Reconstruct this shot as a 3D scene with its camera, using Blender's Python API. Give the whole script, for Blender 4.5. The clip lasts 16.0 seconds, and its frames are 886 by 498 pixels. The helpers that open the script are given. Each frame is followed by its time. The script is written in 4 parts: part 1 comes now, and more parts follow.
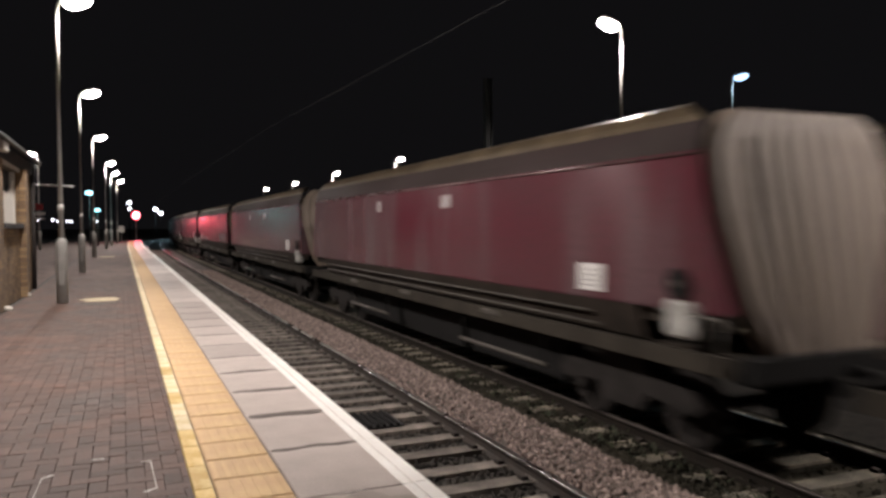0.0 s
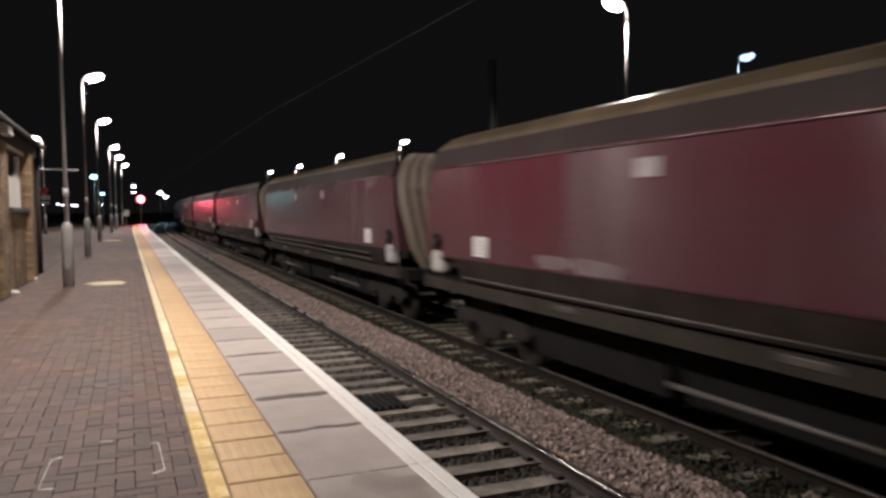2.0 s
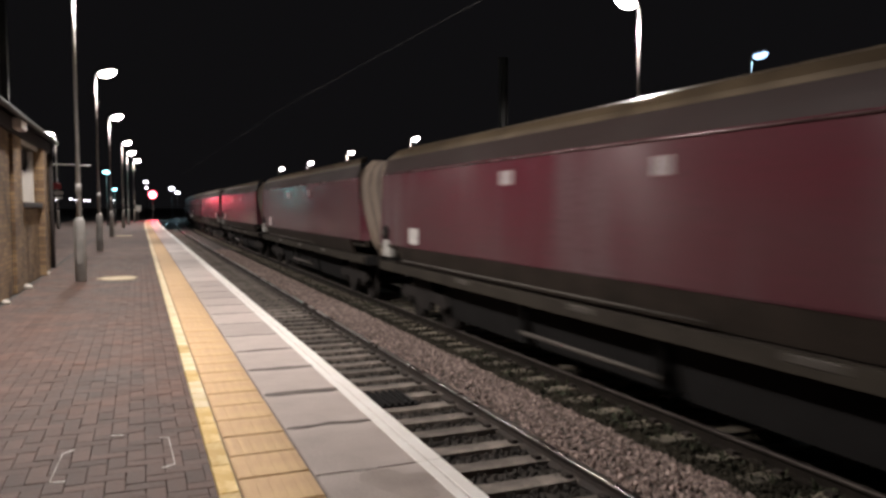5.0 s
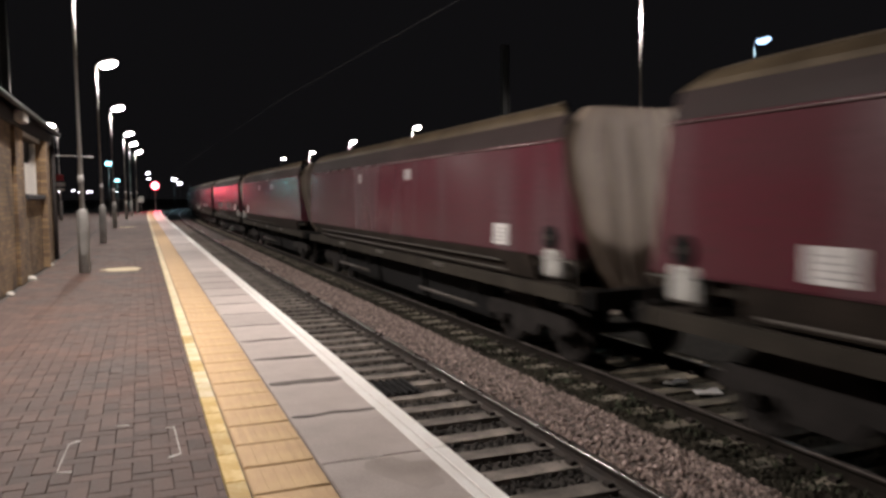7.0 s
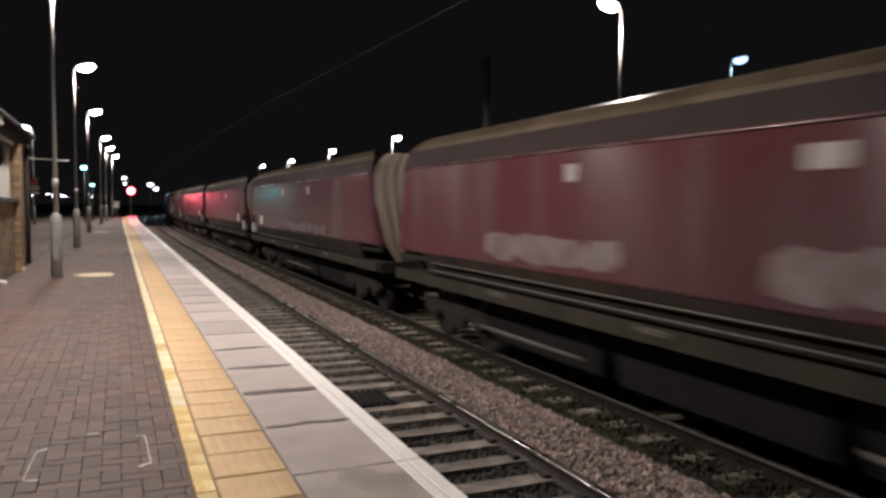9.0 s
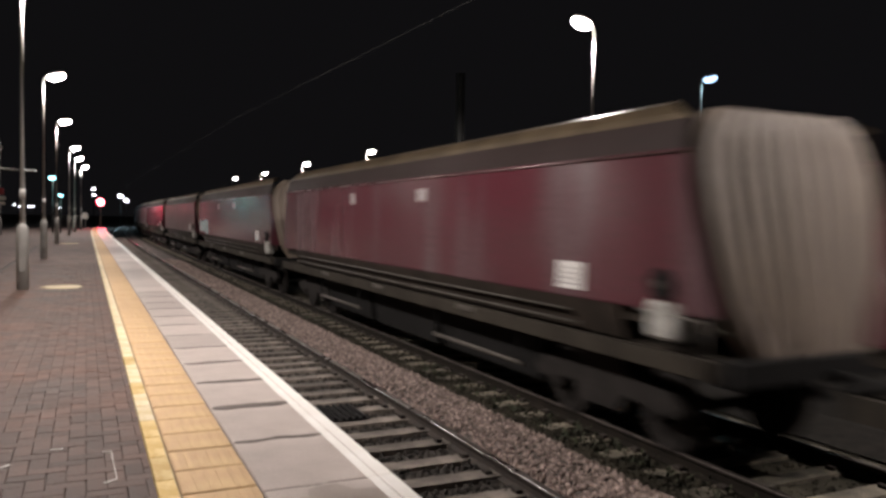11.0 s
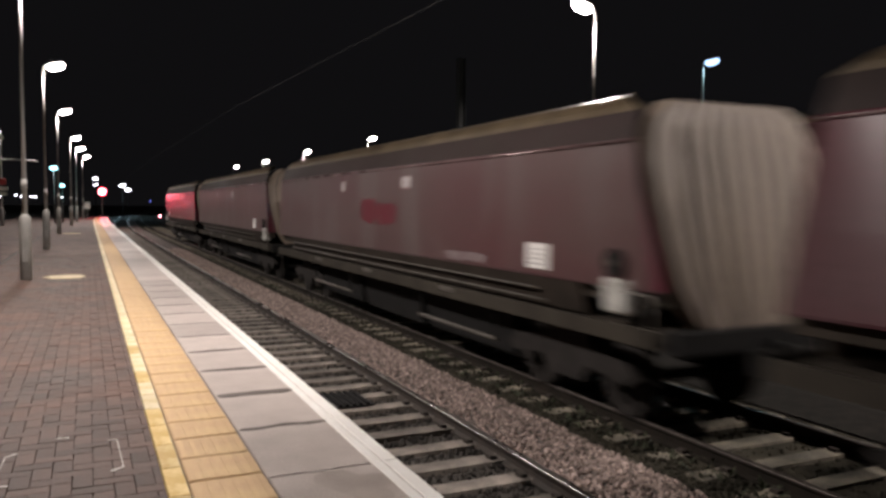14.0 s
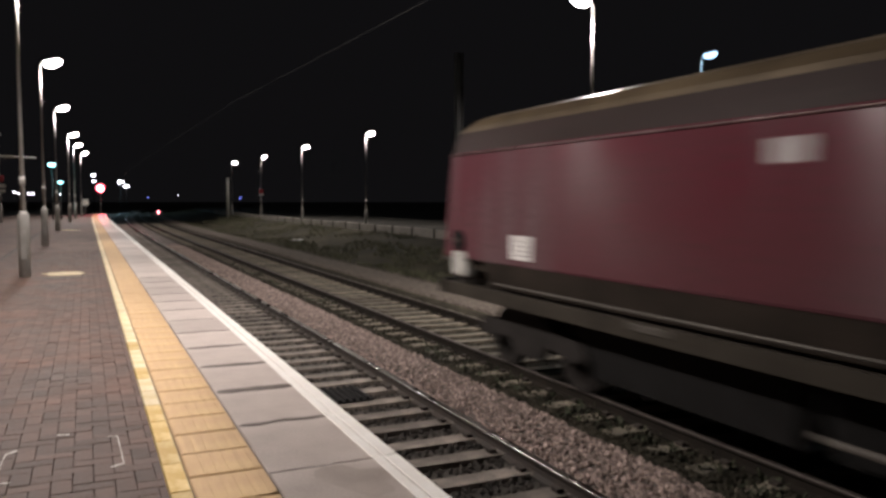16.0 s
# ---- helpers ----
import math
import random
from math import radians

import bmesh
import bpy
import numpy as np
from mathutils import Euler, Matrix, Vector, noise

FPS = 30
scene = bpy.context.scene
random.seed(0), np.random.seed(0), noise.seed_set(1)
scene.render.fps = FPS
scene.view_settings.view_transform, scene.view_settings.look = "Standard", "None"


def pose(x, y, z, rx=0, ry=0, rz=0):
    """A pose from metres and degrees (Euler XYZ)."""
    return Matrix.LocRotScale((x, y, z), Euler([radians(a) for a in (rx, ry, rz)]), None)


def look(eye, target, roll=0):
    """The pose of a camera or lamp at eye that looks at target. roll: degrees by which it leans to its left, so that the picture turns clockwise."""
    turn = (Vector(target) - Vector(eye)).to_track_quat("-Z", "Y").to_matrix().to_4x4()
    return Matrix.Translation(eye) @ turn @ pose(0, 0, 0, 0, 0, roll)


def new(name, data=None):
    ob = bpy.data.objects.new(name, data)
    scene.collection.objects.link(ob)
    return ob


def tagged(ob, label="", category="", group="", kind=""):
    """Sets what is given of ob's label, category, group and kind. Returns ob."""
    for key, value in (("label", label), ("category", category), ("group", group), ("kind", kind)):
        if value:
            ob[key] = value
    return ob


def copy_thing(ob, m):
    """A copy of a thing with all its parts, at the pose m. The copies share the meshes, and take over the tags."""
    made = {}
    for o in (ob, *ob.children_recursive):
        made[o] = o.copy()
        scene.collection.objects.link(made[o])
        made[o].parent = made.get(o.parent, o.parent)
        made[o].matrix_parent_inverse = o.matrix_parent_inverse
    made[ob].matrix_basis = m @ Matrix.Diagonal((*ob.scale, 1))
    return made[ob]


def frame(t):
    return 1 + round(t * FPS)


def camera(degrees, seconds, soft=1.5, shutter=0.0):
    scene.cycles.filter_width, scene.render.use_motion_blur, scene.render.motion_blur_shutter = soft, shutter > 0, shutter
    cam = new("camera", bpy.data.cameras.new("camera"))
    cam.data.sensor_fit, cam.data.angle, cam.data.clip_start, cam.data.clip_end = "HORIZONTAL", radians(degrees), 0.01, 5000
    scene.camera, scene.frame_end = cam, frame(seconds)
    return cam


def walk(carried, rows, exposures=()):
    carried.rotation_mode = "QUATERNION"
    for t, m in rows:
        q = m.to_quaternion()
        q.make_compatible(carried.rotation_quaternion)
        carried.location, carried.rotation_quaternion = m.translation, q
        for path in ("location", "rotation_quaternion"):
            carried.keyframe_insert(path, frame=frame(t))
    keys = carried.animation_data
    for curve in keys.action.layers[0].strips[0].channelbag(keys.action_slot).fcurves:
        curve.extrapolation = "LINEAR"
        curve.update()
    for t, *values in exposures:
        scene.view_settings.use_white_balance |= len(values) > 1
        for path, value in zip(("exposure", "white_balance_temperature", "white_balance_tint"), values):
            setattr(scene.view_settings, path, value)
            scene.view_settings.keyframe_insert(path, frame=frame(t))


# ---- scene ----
EYE = 1.46
cam = camera(59.92, 16.0, soft=3.0, shutter=0.42)
PATH = [
    (0.0, pose(0, 0, EYE, 88.26, 0.32, -22.66)),
    (0.5, pose(0, 0, EYE, 87.85, 0.58, -22.63)),
    (1.0, pose(0, 0, EYE, 87.57, 0.89, -22.71)),
    (1.5, pose(0, 0, EYE, 87.27, 0.97, -22.40)),
    (2.0, pose(0, 0, EYE, 86.96, 0.56, -22.33)),
    (2.5, pose(0, 0, EYE, 87.18, 0.18, -22.32)),
    (3.0, pose(0, 0, EYE, 87.10, 0.17, -22.06)),
    (3.5, pose(0, 0, EYE, 86.92, 0.28, -22.24)),
    (4.0, pose(0, 0, EYE, 86.72, 0.11, -22.05)),
    (4.5, pose(0, 0, EYE, 86.85, 0.02, -21.68)),
    (7.0, pose(0, 0, EYE, 85.93, 0.66, -21.38)),
    (7.5, pose(0, 0, EYE, 85.83, 0.27, -21.41)),
    (8.0, pose(0, 0, EYE, 86.11, 0.11, -21.85)),
    (8.5, pose(0, 0, EYE, 86.17, -0.12, -21.85)),
    (9.0, pose(0, 0, EYE, 86.76, -0.47, -22.95)),
    (9.5, pose(0, 0, EYE, 87.41, -0.74, -24.57)),
    (12.0, pose(0, 0, EYE, 87.86, -0.95, -24.95)),
    (12.5, pose(0, 0, EYE, 87.66, -0.80, -25.01)),
    (13.0, pose(0, 0, EYE, 87.42, -0.72, -24.75)),
    (13.5, pose(0, 0, EYE, 87.01, -0.56, -24.67)),
    (14.0, pose(0, 0, EYE, 86.81, -0.39, -24.77)),
    (14.5, pose(0, 0, EYE, 86.76, -0.15, -24.81)),
    (15.0, pose(0, 0, EYE, 86.52, -0.16, -24.93)),
    (15.5, pose(0, 0, EYE, 86.55, -0.02, -24.92)),
    (16.0, pose(0, 0, EYE, 86.42, -0.08, -24.87)),
]
walk(cam, PATH)

# ---- world and light ----
world = bpy.data.worlds.new("night_sky")
scene.world = world
world.use_nodes = True
world.node_tree.nodes["Background"].inputs[0].default_value = (0.9, 0.85, 0.95, 1)
world.node_tree.nodes["Background"].inputs[1].default_value = 0.0052
scene.view_settings.exposure = 0.0

LAMP_WHITE = (1.0, 0.905, 0.855)
LAMP_COOL = (0.55, 0.85, 1.0)


def lamp_light(x, y, z, watts, colour):
    data = bpy.data.lights.new("lamp_light", "SPOT")
    data.energy, data.color, data.shadow_soft_size = watts, colour, 0.12
    data.spot_size, data.spot_blend = radians(165), 0.35
    ob = new("lamp_light", data)
    ob.matrix_world = Matrix.Translation((x, y, z))
    return ob


# ---- materials ----
def material(name, colour, rough=0.7, metal=0.0, second=None, scale=6.0, fine=60.0, bump=0.2, vary=0.0, spec=0.5, sharp=(0.5, 0.95)):
    """Noise at two scales between two colours, roughness variation and fine relief."""
    m = bpy.data.materials.new(name)
    m.use_nodes = True
    n, l = m.node_tree.nodes, m.node_tree.links
    b = n["Principled BSDF"]
    b.inputs["Metallic"].default_value = metal
    b.inputs["Specular IOR Level"].default_value = spec
    tc = n.new("ShaderNodeTexCoord")
    big = n.new("ShaderNodeTexNoise")
    big.inputs["Scale"].default_value, big.inputs["Detail"].default_value = scale, 6
    small = n.new("ShaderNodeTexNoise")
    small.inputs["Scale"].default_value, small.inputs["Detail"].default_value = fine, 4
    l.new(tc.outputs["Object"], big.inputs["Vector"])
    l.new(tc.outputs["Object"], small.inputs["Vector"])
    add = n.new("ShaderNodeMath")
    add.operation = "MULTIPLY_ADD"
    add.inputs[1].default_value, add.inputs[2].default_value = 0.45, 0.0
    l.new(small.outputs["Fac"], add.inputs[0])
    l.new(big.outputs["Fac"], add.inputs[2])
    ramp = n.new("ShaderNodeValToRGB")
    ramp.color_ramp.elements[0].position, ramp.color_ramp.elements[1].position = sharp
    second = second or tuple(c * 0.55 for c in colour)
    ramp.color_ramp.elements[0].color = (*second, 1)
    ramp.color_ramp.elements[1].color = (*colour, 1)
    l.new(add.outputs[0], ramp.inputs["Fac"])
    out = ramp.outputs["Color"]
    if vary:
        info = n.new("ShaderNodeObjectInfo")
        geo = n.new("ShaderNodeNewGeometry")
        both = n.new("ShaderNodeMath")
        both.operation = "ADD"
        l.new(info.outputs["Random"], both.inputs[0])
        l.new(geo.outputs["Random Per Island"], both.inputs[1])
        frac = n.new("ShaderNodeMath")
        frac.operation = "FRACT"
        l.new(both.outputs[0], frac.inputs[0])
        mul = n.new("ShaderNodeMapRange")
        mul.inputs["To Min"].default_value, mul.inputs["To Max"].default_value = 1 - vary, 1 + vary
        l.new(frac.outputs[0], mul.inputs["Value"])
        hsv = n.new("ShaderNodeHueSaturation")
        l.new(mul.outputs[0], hsv.inputs["Value"])
        l.new(out, hsv.inputs["Color"])
        out = hsv.outputs["Color"]
    l.new(out, b.inputs["Base Color"])
    rr = n.new("ShaderNodeMapRange")
    rr.inputs["To Min"].default_value, rr.inputs["To Max"].default_value = max(0.05, rough - 0.12), min(1, rough + 0.12)
    l.new(big.outputs["Fac"], rr.inputs["Value"])
    l.new(rr.outputs[0], b.inputs["Roughness"])
    if bump:
        bp = n.new("ShaderNodeBump")
        bp.inputs["Strength"].default_value, bp.inputs["Distance"].default_value = bump, 0.01
        l.new(small.outputs["Fac"], bp.inputs["Height"])
        l.new(bp.outputs[0], b.inputs["Normal"])
    return m


def glow(name, colour, strength):
    m = bpy.data.materials.new(name)
    m.use_nodes = True
    b = m.node_tree.nodes["Principled BSDF"]
    b.inputs["Base Color"].default_value = (*colour, 1)
    b.inputs["Emission Color"].default_value = (*colour, 1)
    b.inputs["Emission Strength"].default_value = strength
    return m


def brick_material(name, one, two, mortar, wide, high, gap, axes, bump=0.5):
    """Bricks too small or far to model singly; axes picks the two wall directions."""
    m = material(name, one, 0.85, second=two, scale=3, fine=90)
    n, l = m.node_tree.nodes, m.node_tree.links
    b = n["Principled BSDF"]
    tc = n.new("ShaderNodeTexCoord")
    sep = n.new("ShaderNodeSeparateXYZ")
    com = n.new("ShaderNodeCombineXYZ")
    l.new(tc.outputs["Object"], sep.inputs[0])
    l.new(sep.outputs[axes[0]], com.inputs[0])
    l.new(sep.outputs[axes[1]], com.inputs[1])
    br = n.new("ShaderNodeTexBrick")
    br.inputs["Scale"].default_value = 1
    br.inputs["Brick Width"].default_value, br.inputs["Row Height"].default_value = wide, high
    br.inputs["Mortar Size"].default_value = gap
    br.inputs["Color1"].default_value, br.inputs["Color2"].default_value = (*one, 1), (*two, 1)
    br.inputs["Mortar"].default_value = (*mortar, 1)
    l.new(com.outputs[0], br.inputs["Vector"])
    mix = n.new("ShaderNodeMix")
    mix.data_type, mix.blend_type = "RGBA", "MULTIPLY"
    mix.inputs[0].default_value = 0.8
    noi = n.new("ShaderNodeTexNoise")
    noi.inputs["Scale"].default_value, noi.inputs["Detail"].default_value = 1.3, 5
    l.new(tc.outputs["Object"], noi.inputs["Vector"])
    rp = n.new("ShaderNodeValToRGB")
    rp.color_ramp.elements[0].position, rp.color_ramp.elements[1].position = 0.35, 0.65
    rp.color_ramp.elements[0].color, rp.color_ramp.elements[1].color = (0.3, 0.28, 0.26, 1), (1, 1, 1, 1)
    l.new(noi.outputs["Fac"], rp.inputs[0])
    l.new(br.outputs["Color"], mix.inputs[6])
    l.new(rp.outputs[0], mix.inputs[7])
    l.new(mix.outputs[2], b.inputs["Base Color"])
    bp = n.new("ShaderNodeBump")
    bp.inputs["Strength"].default_value, bp.inputs["Distance"].default_value, bp.invert = bump, 0.008, True
    l.new(br.outputs["Fac"], bp.inputs["Height"])
    l.new(bp.outputs[0], b.inputs["Normal"])
    return m


def wagon_paint(name, fresh, faded, wash, grime, rough, sheen, runs):
    """Faded paint with coal dust: blotches, streaks that run down the sheet, and fine grime."""
    m = bpy.data.materials.new(name)
    m.use_nodes = True
    n, l = m.node_tree.nodes, m.node_tree.links
    b = n["Principled BSDF"]
    tc = n.new("ShaderNodeTexCoord")
    info = n.new("ShaderNodeObjectInfo")
    off = n.new("ShaderNodeVectorMath")
    off.operation = "MULTIPLY_ADD"
    off.inputs[1].default_value = (0, 37, 0)
    l.new(info.outputs["Random"], off.inputs[0])
    l.new(tc.outputs["Object"], off.inputs[2])

    def noise_at(scales, detail, low, high):
        mp = n.new("ShaderNodeVectorMath")
        mp.operation = "MULTIPLY"
        mp.inputs[1].default_value = scales
        l.new(off.outputs[0], mp.inputs[0])
        t = n.new("ShaderNodeTexNoise")
        t.inputs["Scale"].default_value, t.inputs["Detail"].default_value = 1, detail
        l.new(mp.outputs[0], t.inputs["Vector"])
        r = n.new("ShaderNodeMapRange")
        r.inputs["From Min"].default_value, r.inputs["From Max"].default_value = low, high
        l.new(t.outputs["Fac"], r.inputs["Value"])
        return r.outputs[0]

    def mix(fac, a, c):
        x = n.new("ShaderNodeMix")
        x.data_type = "RGBA"
        l.new(fac, x.inputs[0])
        if isinstance(a, tuple):
            x.inputs[6].default_value = (*a, 1)
        else:
            l.new(a, x.inputs[6])
        x.inputs[7].default_value = (*c, 1)
        return x.outputs[2]

    blot = noise_at((0.35, 0.16, 0.5), 3, 0.30, 0.72)
    streak = noise_at(runs, 5, 0.50, 0.80)
    grain = noise_at((14, 14, 14), 5, 0.45, 0.9)
    c = mix(blot, fresh, faded)
    c = mix(streak, c, wash)
    c = mix(grain, c, grime)
    l.new(c, b.inputs["Base Color"])
    r = n.new("ShaderNodeMapRange")
    r.inputs["To Min"].default_value, r.inputs["To Max"].default_value = rough
    l.new(blot, r.inputs["Value"])
    l.new(r.outputs[0], b.inputs["Roughness"])
    b.inputs["Sheen Weight"].default_value, b.inputs["Sheen Roughness"].default_value = sheen, 0.45
    b.inputs["Sheen Tint"].default_value = (0.72, 0.68, 0.67, 1)
    bp = n.new("ShaderNodeBump")
    bp.inputs["Strength"].default_value, bp.inputs["Distance"].default_value = 0.12, 0.01
    l.new(streak, bp.inputs["Height"])
    l.new(bp.outputs[0], b.inputs["Normal"])
    return m


MAT = {}
MAT["maroon"] = wagon_paint("maroon_paint", (0.100, 0.016, 0.028), (0.080, 0.034, 0.040), (0.125, 0.098, 0.104), (0.055, 0.030, 0.029), (0.17, 0.27), 0.06, (2, 1.1, 0.18))
MAT["dusty_maroon"] = wagon_paint("dust_greyed_maroon_paint", (0.070, 0.022, 0.027), (0.066, 0.039, 0.037), (0.100, 0.080, 0.078), (0.048, 0.032, 0.029), (0.34, 0.46), 0.12, (2, 1.1, 0.18))
brushed = MAT["maroon"].node_tree.nodes.new("ShaderNodeTangent")
brushed.direction_type, brushed.axis = "RADIAL", "Z"
panel_paint = MAT["maroon"].node_tree.nodes["Principled BSDF"]
MAT["maroon"].node_tree.links.new(brushed.outputs[0], panel_paint.inputs["Tangent"])
panel_paint.inputs["Anisotropic"].default_value, panel_paint.inputs["Anisotropic Rotation"].default_value = 0.93, 0.25
panel_paint.inputs["Specular IOR Level"].default_value = 0.24
MAT["cant"] = wagon_paint("dark_cant_panel", (0.022, 0.0080, 0.0080), (0.018, 0.0110, 0.0090), (0.026, 0.0175, 0.0145), (0.012, 0.0085, 0.0072), (0.55, 0.8), 0.0, (2, 1.1, 0.18))
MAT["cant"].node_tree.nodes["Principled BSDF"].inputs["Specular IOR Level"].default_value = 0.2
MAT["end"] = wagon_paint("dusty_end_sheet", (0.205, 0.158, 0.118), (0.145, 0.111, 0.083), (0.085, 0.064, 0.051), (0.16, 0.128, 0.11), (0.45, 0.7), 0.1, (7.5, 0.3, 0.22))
# darker sheet colour that holds the shade of the corrugation troughs
MAT["end_trough_shade"] = wagon_paint("shaded_trough_sheet", (0.125, 0.094, 0.078), (0.085, 0.064, 0.053), (0.13, 0.098, 0.081), (0.05, 0.038, 0.034), (0.7, 0.85), 0.05, (7.5, 0.3, 0.5))
MAT["rim"] = material("dusty_brown_steel", (0.135, 0.100, 0.060), 0.36, 0.3, (0.062, 0.046, 0.030), 1.5, 30)
MAT["dirt"] = material("coal_dusted_steel", (0.04, 0.032, 0.026), 0.85, 0, (0.016, 0.014, 0.011), 2, 25, spec=0.1)
MAT["sole"] = material("grey_brown_solebar", (0.050, 0.043, 0.034), 0.85, 0.0, (0.026, 0.022, 0.018), 2, 30, spec=0.1)
MAT["skirt"] = material("dust_caked_skirt", (0.040, 0.031, 0.025), 0.85, 0, (0.020, 0.016, 0.013), 1.5, 20, spec=0.1)
MAT["under"] = material("black_underframe", (0.018, 0.017, 0.017), 0.9, 0.0, (0.011, 0.0105, 0.010), 3, 40, spec=0.1)
MAT["wheel"] = material("brake_dust_steel", (0.034, 0.030, 0.028), 0.85, 0.0, (0.017, 0.015, 0.014), 4, 30, spec=0.1)
MAT["pipe"] = material("worn_steel_pipe", (0.105, 0.092, 0.078), 0.6, 0.3, None, 5, 40)
# pale shiny metal that carries the highlight of the wagon crease
MAT["crease_glint"] = material("crease_glint_steel", (0.22, 0.15, 0.15), 0.28, 0.35, (0.12, 0.07, 0.07), 1.2, 30, 0.1)
MAT["panel"] = material("off_white_panel", (0.72, 0.70, 0.68), 0.6, 0, (0.5, 0.48, 0.46), 3, 30, 0.05)
MAT["panel_ink"] = material("grey_print", (0.34, 0.32, 0.32), 0.7, 0, None, 9, 50, 0)
MAT["faded_print"] = material("faded_white_print", (0.42, 0.39, 0.385), 0.65, 0, (0.26, 0.23, 0.23), 9, 40, 0.05)
MAT["graffiti"] = material("pale_teal_paint", (0.33, 0.42, 0.42), 0.55, 0, (0.22, 0.30, 0.30), 2, 20, 0.05)
MAT["graffiti_grey"] = material("silver_grey_paint", (0.19, 0.155, 0.155), 0.5, 0, (0.10, 0.055, 0.06), 3, 20, 0.05)
MAT["fresh_red"] = material("fresher_red_paint", (0.115, 0.014, 0.024), 0.35, 0, (0.085, 0.018, 0.025), 2, 20, 0.05)
MAT["box"] = material("pale_grey_valve_box", (0.52, 0.51, 0.48), 0.6, 0, (0.20, 0.19, 0.17), 6, 30)
MAT["paver"] = material("red_brown_paver", (0.104, 0.055, 0.040), 0.78, 0, (0.046, 0.030, 0.024), 1.2, 70, 0.4, 0.3)
MAT["bed"] = material("paver_joint_sand", (0.092, 0.062, 0.050), 0.95, 0, None, 5, 90)
MAT["tactile"] = material("buff_tactile_concrete", (0.54, 0.375, 0.190), 0.72, 0, (0.43, 0.275, 0.142), 3.0, 80, 0.3, 0.05)
MAT["yellow"] = material("worn_yellow_paint", (0.64, 0.50, 0.24), 0.65, 0, (0.44, 0.29, 0.075), 4.5, 30, 0.2, 0.2, sharp=(0.70, 0.98))
MAT["pale_yellow"] = material("pale_yellow_paint", (0.66, 0.57, 0.39), 0.65, 0, (0.48, 0.36, 0.15), 4.0, 30, 0.2, 0.15, sharp=(0.56, 0.9))
MAT["coping"] = material("grey_coping_concrete", (0.58, 0.51, 0.47), 0.46, 0, (0.36, 0.31, 0.28), 1.7, 60, 0.12, 0.16)
MAT["coping_damp"] = material("damp_coping", (0.15, 0.125, 0.11), 0.5, 0, (0.085, 0.07, 0.06), 5, 60, 0.1)
MAT["coping_patch"] = material("faintly_damp_coping", (0.40, 0.345, 0.31), 0.4, 0, (0.27, 0.232, 0.208), 4, 60, 0.1)
MAT["white_line"] = material("white_edge_paint", (0.93, 0.91, 0.88), 0.36, 0, (0.86, 0.82, 0.77), 3, 40, 0.1)
MAT["joint"] = material("dark_joint_stain", (0.05, 0.042, 0.038), 0.8, 0, None, 8, 60)
MAT["concrete"] = material("weathered_concrete", (0.25, 0.23, 0.2), 0.85, 0, None, 2, 50, 0.3)
MAT["sleeper"] = material("concrete_sleeper", (0.25, 0.215, 0.184), 0.85, 0, (0.055, 0.047, 0.040), 3.5, 45, 0.4, 0.3)
MAT["wire"] = material("black_wire", (0.010, 0.0095, 0.009), 0.8, 0.0, None, 5, 40, 0)
MAT["far_sleeper"] = material("dirty_mossy_sleeper", (0.25, 0.215, 0.165), 0.9, 0, (0.03, 0.028, 0.022), 2.5, 40, 0.4, 0.35)
MAT["rail_side"] = material("rusty_rail_web", (0.045, 0.033, 0.026), 0.85, 0.1, (0.025, 0.02, 0.017), 4, 50)
MAT["rail_web_shaded"] = material("shaded_rusty_rail_web", (0.024, 0.019, 0.015), 0.9, 0.0, (0.013, 0.011, 0.009), 4, 50, spec=0.1)
MAT["rail_top"] = material("polished_rail_head", (0.58, 0.55, 0.53), 0.29, 1.0, (0.5, 0.47, 0.45), 2, 60, 0.05)
MAT["rail_head_shaded"] = material("shaded_rail_head", (0.10, 0.085, 0.075), 0.55, 0.6, (0.06, 0.05, 0.045), 3, 60, 0.1)
MAT["ballast"] = material("pink_grey_ballast", (0.15, 0.116, 0.104), 0.9, 0, (0.05, 0.04, 0.034), 9, 35, 1.0)
MAT["dull_ballast"] = material("dirty_ballast", (0.19, 0.160, 0.136), 0.9, 0, (0.08, 0.067, 0.057), 7, 35, 1.0, spec=0.1)
MAT["pale_concrete"] = material("pale_concrete_panel", (0.52, 0.49, 0.44), 0.85, 0, (0.34, 0.31, 0.27), 1.5, 40, 0.3)
MAT["stone"] = material("granite_stone", (0.42, 0.322, 0.285), 0.85, 0, (0.17, 0.130, 0.115), 6, 60, 0.3, 0.55)
MAT["dark_ballast"] = material("oily_dark_ballast", (0.058, 0.049, 0.041), 0.9, 0, (0.022, 0.019, 0.016), 8, 35, 1.0)
MAT["moss"] = material("mossy_ballast", (0.060, 0.053, 0.040), 0.95, 0, (0.022, 0.020, 0.016), 2.5, 40, 0.9, spec=0.05)
# near-black colour standing in for the darkness behind the train
MAT["cess_shade"] = material("black_cess_shade", (0.024, 0.021, 0.018), 0.95, 0, (0.010, 0.009, 0.008), 6, 35, 0.9, spec=0.05)
MAT["verge"] = material("rough_verge_soil", (0.088, 0.078, 0.054), 0.95, 0, (0.034, 0.032, 0.022), 0.8, 25, 0.9, spec=0.05)
MAT["ground"] = material("dark_cess_soil", (0.075, 0.068, 0.055), 0.95, 0, (0.04, 0.037, 0.03), 0.6, 20, 0.8)
MAT["scrub"] = material("dull_green_scrub", (0.135, 0.130, 0.078), 0.9, 0, (0.06, 0.062, 0.036), 1.5, 20, 0.5, 0.45)
